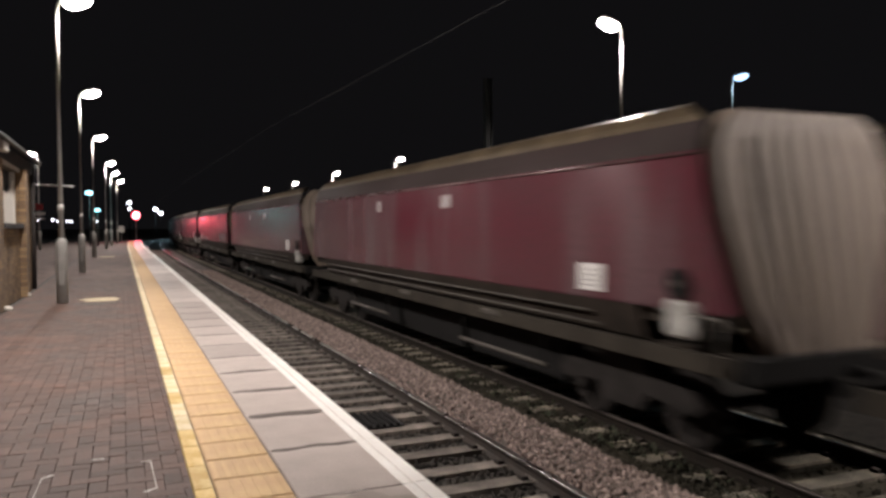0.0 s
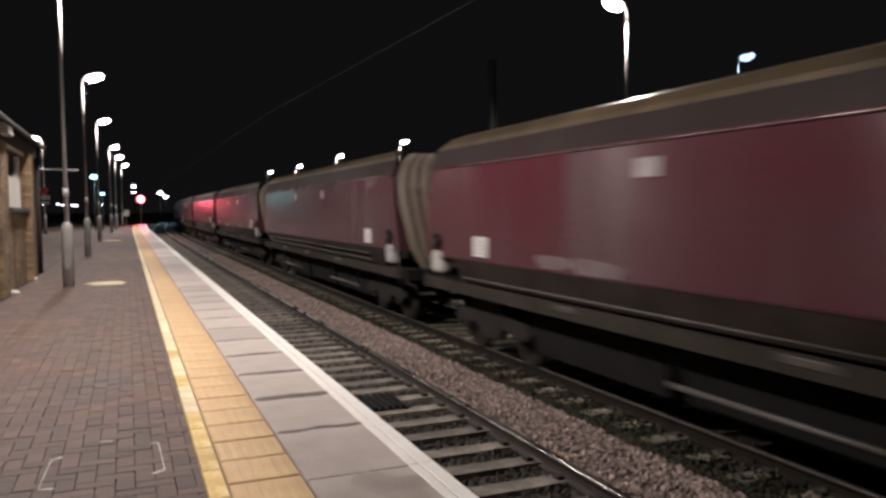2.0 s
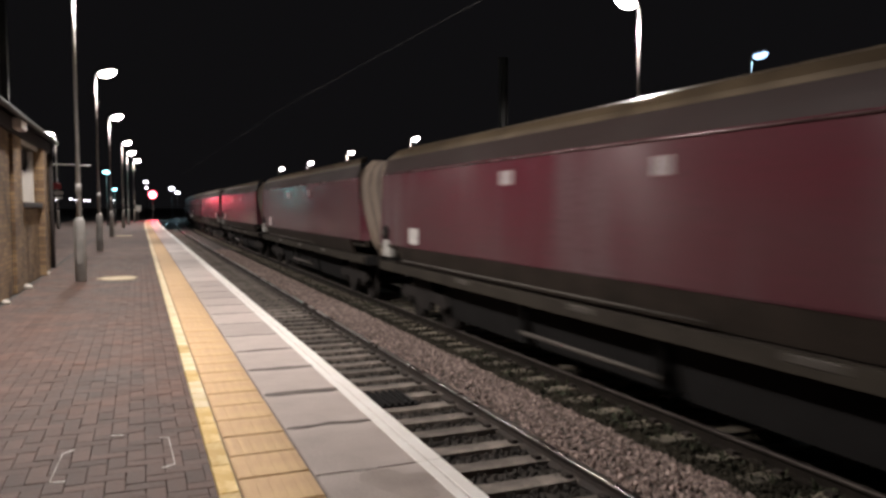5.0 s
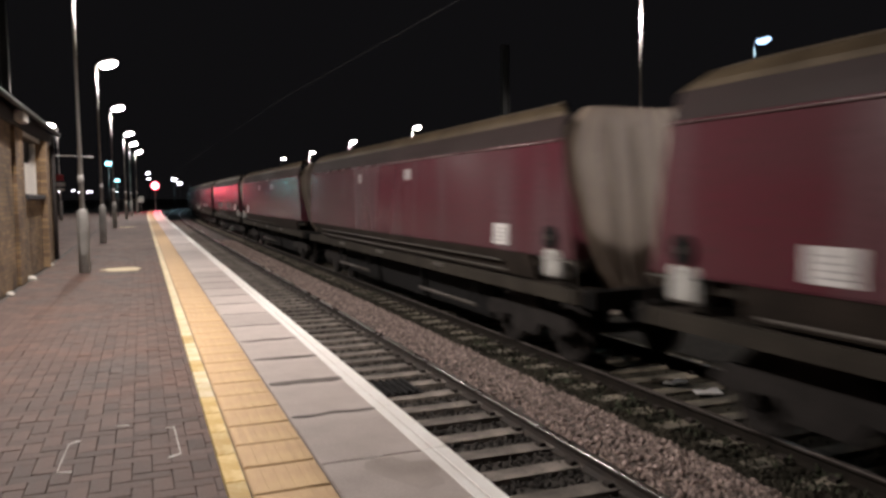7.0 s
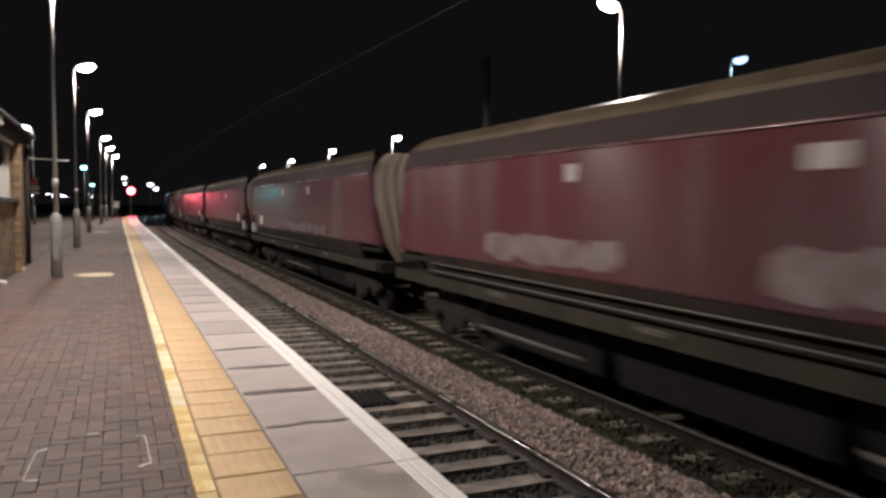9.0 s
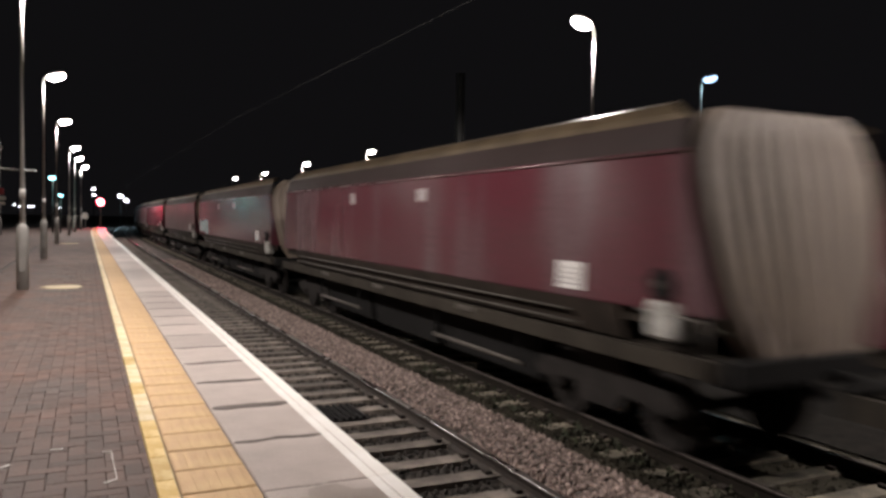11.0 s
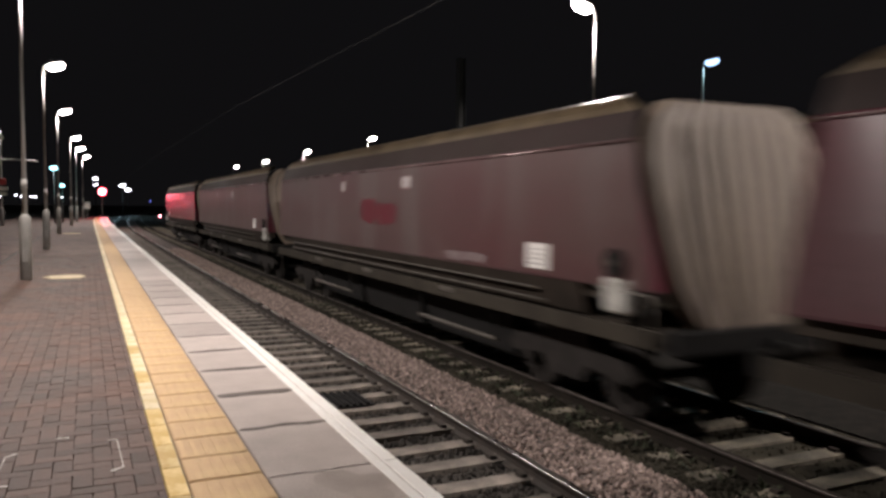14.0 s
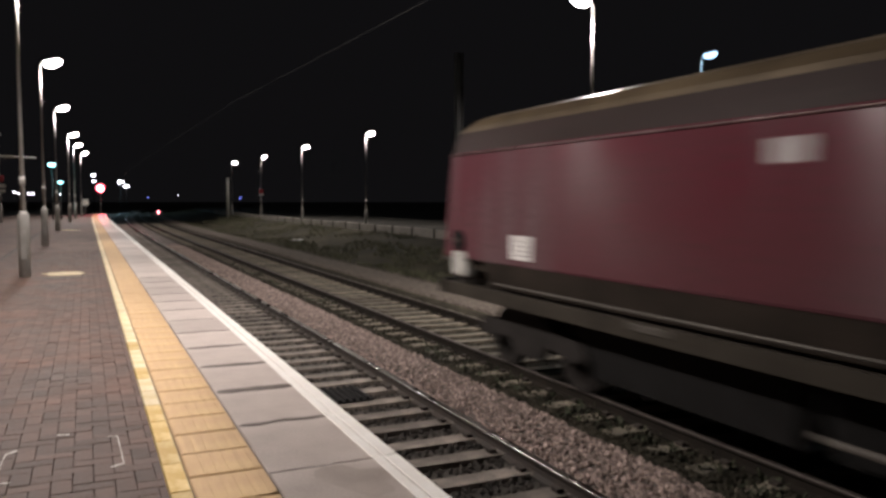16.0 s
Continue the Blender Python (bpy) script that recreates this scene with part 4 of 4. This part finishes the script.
# weeds on the verge
def weeds(name, count, xs, ys, ground, mat, label, tall=1.0):
    verts, faces = [], []
    rng = random.Random(count)
    for _ in range(count):
        y = ys[0] + (ys[1] - ys[0]) * rng.random() ** 1.4
        x = rng.uniform(*xs)
        if noise.noise(Vector((x * 0.5, y * 0.25, 7))) < -0.05:
            continue
        c = Vector((x + bend(y), y, ground(x)))
        for _ in range(5):
            a, h = rng.uniform(0, 6.28), rng.uniform(0.05, 0.24) * tall
            lean = Vector((math.cos(a), math.sin(a), 0)) * rng.uniform(0.03, 0.14)
            side = Vector((-math.sin(a), math.cos(a), 0)) * 0.012
            n0 = len(verts)
            verts += [c - side, c + side, c + lean * 0.6 + side + Vector((0, 0, h * 0.7)), c + lean * 0.6 - side + Vector((0, 0, h * 0.7)), c + lean + Vector((0, 0, h))]
            faces += [[n0, n0 + 1, n0 + 2, n0 + 3], [n0 + 3, n0 + 2, n0 + 4]]
    me = bpy.data.meshes.new(name)
    me.from_pydata(verts, [], faces)
    me.materials.append(mat)
    tagged(new(name, me), label, "weeds", "", "stuff")


def verge_z(x):
    pts = [(7.9, -1.05), (8.6, -1.0), (9.6, -1.08), (10.2, -1.2), (11.0, -1.25), (13.5, -0.85), (15.9, -0.42)]
    for (a, za), (b, zb) in zip(pts, pts[1:]):
        if a <= x <= b:
            return za + (zb - za) * (x - a) / (b - a)
    return -1.05


weeds("verge_weeds", 7000, (9.7, 15.8), (14, 95), verge_z, MAT["scrub"], "dull grass and weeds on the verge")
weeds("track_weeds", 420, (4.98, 5.62), (4, 40), lambda x: -1.08, MAT["weed"], "small dark weeds in the mossy ballast", 0.4)


# ---- hopper wagons ----
# wagon space: y along the train, the printed end towards -y, z = 0 at rail level
TOP_HALF, LOW_HALF = 7.72, 8.10
SIDE, Z_LOW, Z_CREASE, Z_RIM = 1.36, 1.53, 3.05, 3.62


def half_at(z):
    return LOW_HALF + (TOP_HALF - LOW_HALF) * min(max((z - 1.2) / (Z_CREASE + 0.2 - 1.2), -0.35), 1.0)


def build_wagon():
    w = thing("hopper_wagon", "maroon bogie coal hopper wagon, dusty and weathered", "wagon", "train wagons")

    def rows_to_mesh(rows, bm):
        vs = [[bm.verts.new(p) for p in r] for r in rows]
        for r, s in zip(vs, vs[1:]):
            for k in range(len(r) - 1):
                bm.faces.new((r[k], r[k + 1], s[k + 1], s[k]))

    # side sheets, each a thick shell: low edge, crease, lean-in
    for s in (-1, 1):
        bm = B()
        prof = [(SIDE - 0.01, Z_LOW), (SIDE, Z_LOW + 0.03), (SIDE + 0.005, 2.2), (SIDE, Z_CREASE - 0.02), (SIDE + 0.018, Z_CREASE), (SIDE - 0.01, Z_CREASE + 0.03)]
        rows = [[(s * x, e * half_at(z), z) for x, z in prof] for e in (-1, -0.6, -0.2, 0.2, 0.6, 1)]
        rows_to_mesh(rows, bm)
        inner = [[(s * (x - 0.05), e * (half_at(z) - 0.02), z) for x, z in prof] for e in (-1, 1)]
        rows_to_mesh(inner, bm)
        bmesh.ops.recalc_face_normals(bm, faces=bm.faces)
        part("side_sheet", bm, MAT["maroon"], w, "maroon painted side sheet")
        # thin bar added to draw the bright highlight along the crease
        bm = B()
        tube(bm, [(s * (SIDE + 0.014), -half_at(Z_CREASE) + 0.03, Z_CREASE), (s * (SIDE + 0.014), half_at(Z_CREASE) - 0.03, Z_CREASE)], 0.013, 8)
        part("crease_moulding", bm, MAT["crease_glint"], w, "thin bright bar added as the highlight along the crease")
        # panel that leans in above the crease, darker than the side
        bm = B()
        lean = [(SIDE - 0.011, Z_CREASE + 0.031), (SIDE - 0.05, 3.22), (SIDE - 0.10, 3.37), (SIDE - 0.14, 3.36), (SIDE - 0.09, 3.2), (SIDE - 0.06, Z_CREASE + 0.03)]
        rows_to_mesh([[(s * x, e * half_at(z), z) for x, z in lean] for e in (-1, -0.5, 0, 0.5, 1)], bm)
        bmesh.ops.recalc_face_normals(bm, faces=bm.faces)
        part("cant_panel", bm, MAT["cant"], w, "dark brown panel leaning in below the rim")
        # dusty upper rim, ends chamfered
        bm = B()
        rim = [(SIDE - 0.10, 3.372), (SIDE - 0.13, 3.44), (SIDE - 0.22, 3.55), (SIDE - 0.42, Z_RIM), (SIDE - 0.46, Z_RIM - 0.04), (SIDE - 0.3, 3.46)]
        cut = [0.0, 0.15, 0.38, 0.62, 0.66, 0.3]
        rows = [[(s * x, e * (half_at(3.2) - c), z) for (x, z), c in zip(rim, cut)] for e in (-1, -0.5, 0, 0.5, 1)]
        rows_to_mesh(rows, bm)
        bmesh.ops.recalc_face_normals(bm, faces=bm.faces)
        part("top_rim", bm, MAT["rim"], w, "coal-dusted sloping top rim")
        # lower hopper slope behind the walkway
        bm = B()
        prism(bm, [(s * (SIDE - 0.02), Z_LOW - 0.002), (s * (SIDE - 0.05), Z_LOW - 0.1), (s * (SIDE - 0.13), 1.17), (s * (SIDE - 0.2), 1.17), (s * (SIDE - 0.1), Z_LOW - 0.002)], -LOW_HALF + 1.3, LOW_HALF - 1.3)
        part("hopper_slope", bm, MAT["skirt"], w, "brown dust-caked lower hopper slope")
        bm = B()
        box(bm, s * (SIDE - 0.16) - 0.05, s * (SIDE - 0.16) + 0.05, -LOW_HALF + 0.05, LOW_HALF - 0.05, Z_LOW - 0.16, Z_LOW - 0.003, 0.01)
        part("lower_beam", bm, MAT["dirt"], w, "dirt-covered lower side beam")
        # solebar
        bm = B()
        prism(bm, [(s * (SIDE - 0.08), 0.975), (s * SIDE, 0.975), (s * SIDE, 1.155), (s * (SIDE - 0.08), 1.155)], -8.16, 8.16)
        part("solebar", bm, MAT["sole"], w, "grey-brown steel solebar")
        bm = B()
        box(bm, s * (SIDE - 0.5) - 0.3, s * (SIDE - 0.5) + 0.36, -8.0, 8.0, 1.10, 1.15)
        part("walkway", bm, MAT["dirt"], w)
        for z, a, b in ((1.38, -5.9, 6.4), (1.25, -6.1, 6.5)) if s < 0 else ((1.25, -6.5, 2.6),):
            bm = B()
            tube(bm, [(s * (SIDE - 0.02), a, z), (s * (SIDE - 0.02), b, z)], 0.017, 8)
            part("air_pipe", bm, MAT["pipe"], w)
        for a, b in ((-4.7, -2.0), (1.8, 4.6)) if s < 0 else ((-1.4, 1.8),):
            bm = B()
            tube(bm, [(s * (SIDE - 0.12), a, 0.535), (s * (SIDE - 0.12), b, 0.535)], 0.035, 8)
            for y in (a + 0.05, b - 0.05):
                hanger = tube(B(), [(s * (SIDE - 0.12), y, 0.57), (s * (SIDE - 0.12), y, 0.98)], 0.02, 6)
                part("hanger", hanger, MAT["under"], w)
            part("door_gear_bar", bm, MAT["pipe"], w, "worn steel door gear bar")
        for y in (-3.3, 0.4, 3.9):
            bm = B()
            box(bm, s * SIDE - 0.012, s * SIDE + 0.015, y - 0.28, y + 0.28, 1.06, 1.14, 0.01)
            part("data_plate", bm, MAT["pipe"], w, "pale worn plate on the solebar")
        # printed panels
        shift = 0.2 if s > 0 else 0.0
        bm = B()
        box(bm, s * (SIDE + 0.004) - 0.004, s * (SIDE + 0.004) + 0.004, -6.20 + shift, -5.70 + shift, 1.62, 1.93, 0.002)
        p = part("notice_panel", bm, MAT["panel"], w, "white printed notice panel")
        for i in range(4):
            bm = B()
            x = s * (SIDE + 0.0085)
            box(bm, x - 0.002, x + 0.002, -6.07 + shift + 0.02 * (i % 2), -5.75 + shift - 0.04 * i, 1.67 + i * 0.06, 1.685 + i * 0.06)
            part("print_bar", bm, MAT["panel_ink"], p)
        for y, wide in ((-1.65, 0.42), (1.95, 0.26)):
            bm = B()
            box(bm, s * (SIDE + 0.005) - 0.003, s * (SIDE + 0.005) + 0.003, y - wide / 2, y + wide / 2, 2.66, 2.89, 0.002)
            p = part("number_panel", bm, MAT["fresh_red"], w, "red panel with faded white number bars")
            for i in range(2):
                bm = B()
                x = s * (SIDE + 0.009)
                box(bm, x - 0.002, x + 0.002, y - wide * 0.47 + i * wide * 0.5, y - wide * 0.04 + i * wide * 0.5, 2.68, 2.88)
                part("print_bar", bm, MAT["faded_print"], p)
        # brake gear at the printed end
        bm = B()
        box(bm, s * (SIDE - 0.06) - 0.10, s * (SIDE - 0.06) + 0.10, -7.72, -7.30, 1.26, 1.64, 0.04)
        g = part("valve_box", bm, MAT["box"], w, "pale grey valve box")
        bm = B()
        tube(bm, [(s * (SIDE + 0.01), -7.5, 1.80), (s * (SIDE + 0.055), -7.5, 1.80)], 0.15, 18)
        hw = part("handwheel", bm, MAT["under"], w, "black brake handwheel")
        bm = B()
        tube(bm, [(s * (SIDE + 0.05), -7.5, 1.80), (s * (SIDE + 0.075), -7.5, 1.80)], 0.04, 10)
        part("hub", bm, MAT["pipe"], hw)
        bm = B()
        tube(bm, [(s * (SIDE + 0.01), -8.05, 1.0), (s * (SIDE + 0.01), -8.05, 1.5), (s * (SIDE + 0.01), -7.2, 1.52)], 0.018, 8)
        part("handrail", bm, MAT["pipe"], w)

    # end sheets, with vertical corrugations, narrowing below
    for e in (-1, 1):
        bm = B()
        zs = [3.50, 3.47, 3.38, 3.2, 2.9, 2.5, 2.0, 1.6, 1.3, 1.0]

        def wide(z):
            if z > 3.05:
                return SIDE - 0.10 - 0.30 * ((z - 3.05) / 0.42) ** 2
            if z > 2.6:
                return SIDE - 0.06
            if z > 1.5:
                return SIDE - 0.06 - 0.22 * (2.6 - z) / 1.1
            return SIDE - 0.28 - 0.34 * (1.5 - z) / 0.5

        cols = 111
        rows = []
        for z in zs:
            r = []
            for i in range(cols):
                u = -1 + 2 * i / (cols - 1)
                x = u * wide(z)
                corr = 0.016 * max(0, math.cos(u * 11 * math.pi)) ** 0.5 if abs(u) < 0.96 else 0.0
                round_off = 0.10 * max(0, abs(u) - 0.86) / 0.14
                top_in = 0.05 * max(0, z - 3.35) / 0.12
                r.append((x, e * (half_at(z) + corr - round_off - top_in), z))
            rows.append(r)
        back = [[(x, y - e * 0.06, z) for x, y, z in rows[0]]]
        rows_to_mesh(back + rows, bm)
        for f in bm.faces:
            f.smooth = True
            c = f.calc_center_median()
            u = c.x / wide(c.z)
            # trough faces take the darker colour as painted shade
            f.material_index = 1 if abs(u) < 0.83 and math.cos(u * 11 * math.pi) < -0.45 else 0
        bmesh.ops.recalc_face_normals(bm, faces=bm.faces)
        end = part("end_sheet", bm, [MAT["end"], MAT["end_trough_shade"]], w, "dusty grey corrugated end sheet")
        for s in (-1, 1):
            bm = B()
            zz = [3.05, 2.6, 2.2, 1.9, 1.53]
            rows_to_mesh([[(s * (SIDE - 0.004), e * (half_at(z) - 0.004), z) for z in zz], [(s * (wide(z) - 0.02), e * (half_at(z) - 0.09), z) for z in zz]], bm)
            bmesh.ops.recalc_face_normals(bm, faces=bm.faces)
            part("corner_plate", bm, MAT["maroon"], end)
        for x in (-0.62, -0.22):
            bm = B()
            tube(bm, [(x, e * (half_at(3.3) + 0.09), 3.3), (x, e * (half_at(1.2) + 0.09), 1.2)], 0.016, 6)
            part("ladder_rail", bm, MAT["end"], end)
        bm = B()
        prism(bm, [(-1.3, 0.95), (1.3, 0.95), (1.3, 1.17), (-1.3, 1.17)], e * 8.22, e * 8.36)
        hs = part("headstock", bm, MAT["under"], w, "black headstock")
        bm = B()
        tube(bm, [(0, e * 8.36, 0.95), (0, e * 8.80, 0.92)], [0.10, 0.07], 10)
        part("coupler", bm, MAT["under"], hs)
        bm = B()
        box(bm, 0.5, 0.9, e * 8.37 - 0.03, e * 8.37 + 0.03, 1.18, 1.42, 0.02)
        part("tail_box", bm, MAT["pipe"], hs)
        # bogie
        bm = B()
        for s in (-1, 1):
            prism(bm, [(e * 6.1 - 1.35, 0.52), (e * 6.1 - 1.2, 0.68), (e * 6.1 - 0.55, 0.72), (e * 6.1 - 0.4, 0.9), (e * 6.1 + 0.4, 0.9), (e * 6.1 + 0.55, 0.72), (e * 6.1 + 1.2, 0.68), (e * 6.1 + 1.35, 0.52), (e * 6.1 + 1.2, 0.42), (e * 6.1 + 0.5, 0.5), (e * 6.1 + 0.35, 0.3), (e * 6.1 - 0.35, 0.3), (e * 6.1 - 0.5, 0.5), (e * 6.1 - 1.2, 0.42)], s * 1.0 - 0.05, s * 1.0 + 0.05, "x")
        box(bm, -1.0, 1.0, e * 6.1 - 0.2, e * 6.1 + 0.2, 0.55, 0.95)
        bogie = part("bogie", bm, MAT["wheel"], w, "brake-dust brown cast bogie frame")
        for ax in (-0.9, 0.9):
            for s in (-1, 1):
                bm = B()
                y = e * 6.1 + ax
                tube(bm, [(s * 0.70, y, 0.42), (s * 0.725, y, 0.42), (s * 0.73, y, 0.42), (s * 0.82, y, 0.42)], [0.45, 0.45, 0.42, 0.415], 28)
                tube(bm, [(s * 0.82, y, 0.42), (s * 1.04, y, 0.42)], [0.12, 0.10], 12)
                part("wheel", bm, MAT["wheel"], bogie, "dull steel wheel with axle box")
            bm = B()
            tube(bm, [(-0.75, e * 6.1 + ax, 0.42), (0.75, e * 6.1 + ax, 0.42)], 0.08, 10)
            part("axle", bm, MAT["under"], bogie)
    # floor of the load and hoppers below
    bm = B()
    prism(bm, [(-1.26, 3.0), (1.26, 3.0), (1.0, 2.6), (-1.0, 2.6)], -7.5, 7.5)
    part("load", bm, MAT["dirt"], w, "black coal residue inside the hopper")
    # hoppers lengthened and widened to block light passing under the wagon
    for y in (-3.28, 0.0, 3.28):
        bm = B()
        vs = [bm.verts.new(p) for p in ((-1.08, y - 1.62, 1.09), (1.08, y - 1.62, 1.09), (1.08, y + 1.62, 1.09), (-1.08, y + 1.62, 1.09), (-0.95, y - 1.45, 0.28), (0.95, y - 1.45, 0.28), (0.95, y + 1.45, 0.28), (-0.95, y + 1.45, 0.28))]
        for f in ((0, 1, 2, 3), (4, 7, 6, 5), (0, 4, 5, 1), (1, 5, 6, 2), (2, 6, 7, 3), (3, 7, 4, 0)):
            bm.faces.new([vs[i] for i in f])
        bmesh.ops.recalc_face_normals(bm, faces=bm.faces)
        part("discharge_hopper", bm, MAT["under"], w, "black discharge hopper with bottom doors, enlarged to block light")
    bm = B()
    box(bm, -0.45, 0.45, -8.2, 8.2, 0.95, 1.098)
    part("centre_sill", bm, MAT["under"], w)
    return w


def tag_paint(w, y0, y1, z0, z1, mat, label, seed, side=-1, letters=0):
    """Sprayed paint on a side: uneven overlapping blobs like worn lettering, a few millimetres proud of the sheet."""
    rng = random.Random(int(seed * 10))
    count = letters or max(2, round((y1 - y0) / 0.75))
    high = z1 - z0
    for i in range(count):
        u = (i + 0.5) / count
        cy, cz = y0 + (y1 - y0) * u, z0 + high * rng.uniform(0.42, 0.58)
        ry, rz = (y1 - y0) / count * rng.uniform(0.42, 0.62), high * rng.uniform(0.36, 0.5)
        bm = B()
        ring = []
        for k in range(22):
            a = 2 * math.pi * k / 22
            c, s = math.cos(a), math.sin(a)
            r = 1 + 0.35 * noise.noise(Vector((c * 1.6 + i * 3, s * 1.6, seed)))
            ring.append(bm.verts.new((side * (SIDE + 0.009 + 0.0004 * i), cy + ry * r * math.copysign(abs(c) ** 0.6, c), max(z0, cz + rz * r * math.copysign(abs(s) ** 0.6, s)))))
        bm.faces.new(ring)
        part("sprayed_letter", bm, mat, w, label)


PITCH, FIRST, LAST = 17.65, 5.98 + 7.63, 20
TURNED = {2, 6, 7, 8, 10, 12, 20}
first_wagon = build_wagon()
wagons = {-2: first_wagon}
for k in range(-1, LAST + 1):
    wagons[k] = copy_thing(first_wagon, Matrix())

# wagons whose sides are greyed by dust
dusty_sheets = {}
for k in (16, 18, 19):
    for sheet in wagons[k].children:
        if sheet.name.startswith("side_sheet"):
            if sheet.data not in dusty_sheets:
                dusty_sheets[sheet.data] = sheet.data.copy()
                dusty_sheets[sheet.data].materials[0] = MAT["dusty_maroon"]
            sheet.data = dusty_sheets[sheet.data]
            tagged(sheet, "side sheet in maroon paint greyed by dust")

# what sets single wagons apart; y in wagon space, the sprayed side is the one towards the platform
LABELS = {"graffiti": "large pale teal sprayed letter", "graffiti_grey": "faded silver-grey sprayed letter", "fresh_red": "patch of fresher red paint"}
for k, y0, y1, z0, z1, kind in ((15, 4.9, 7.7, 1.56, 2.25, "graffiti"), (2, -7.2, -4.4, 1.60, 2.05, "graffiti_grey"), (2, 2.2, 4.0, 1.56, 1.75, "graffiti_grey"),
                               (11, -4.6, -1.2, 1.58, 2.12, "graffiti_grey"), (11, 0.9, 4.1, 1.58, 2.05, "graffiti_grey"),
                               (12, -4.0, 2.0, 1.57, 1.85, "graffiti_grey"), (18, -4.5, -3.3, 1.57, 1.74, "graffiti_grey"), (18, -1.1, 0.75, 1.98, 2.56, "fresh_red"), (17, -4.7, -3.4, 1.56, 1.75, "graffiti_grey"),
                               (4, -2.7, -1.7, 1.56, 1.70, "graffiti_grey"), (4, 1.3, 3.5, 1.56, 1.66, "graffiti_grey"), (4, 6.0, 7.2, 1.6, 1.8, "graffiti_grey")):
    turned = k in TURNED
    tag_paint(wagons[k], -y1 if turned else y0, -y0 if turned else y1, z0, z1, MAT[kind], LABELS[kind], k * 1.7 + y0, 1 if turned else -1)


# offsets in metres that fit the train to the camera's view
RUN_FITS = [(2.0, -0.2), (2.5, -0.33), (3.5, -0.25), (4.0, 0.05), (4.5, -0.36), (7.5, -0.3), (8.5, -0.3), (9.0, 0.25), (9.5, -0.4), (12.0, 0.1), (12.5, -0.12), (13.0, 0.2), (13.5, 0.08), (14.0, 0.27), (14.5, -0.2), (15.5, -0.15)]


def run(t):
    """How far the train has gone at t seconds."""
    d = 0.12 + 21.93 * t + 0.0505 * t * t
    for at, extra in RUN_FITS:
        d += extra * max(0.0, 1 - abs(t - at) / 0.5)
    return d


def motions():
    for k, w in wagons.items():
        rows = []
        for i in range(33):
            t = i * 0.5
            y = FIRST + PITCH * k - run(t)
            rows.append((t, pose(FAR_TRACK + bend(y), y, RAIL_Z, 0, 0, heading(y) + (180 if k in TURNED else 0))))
        walk(w, rows)


motions()
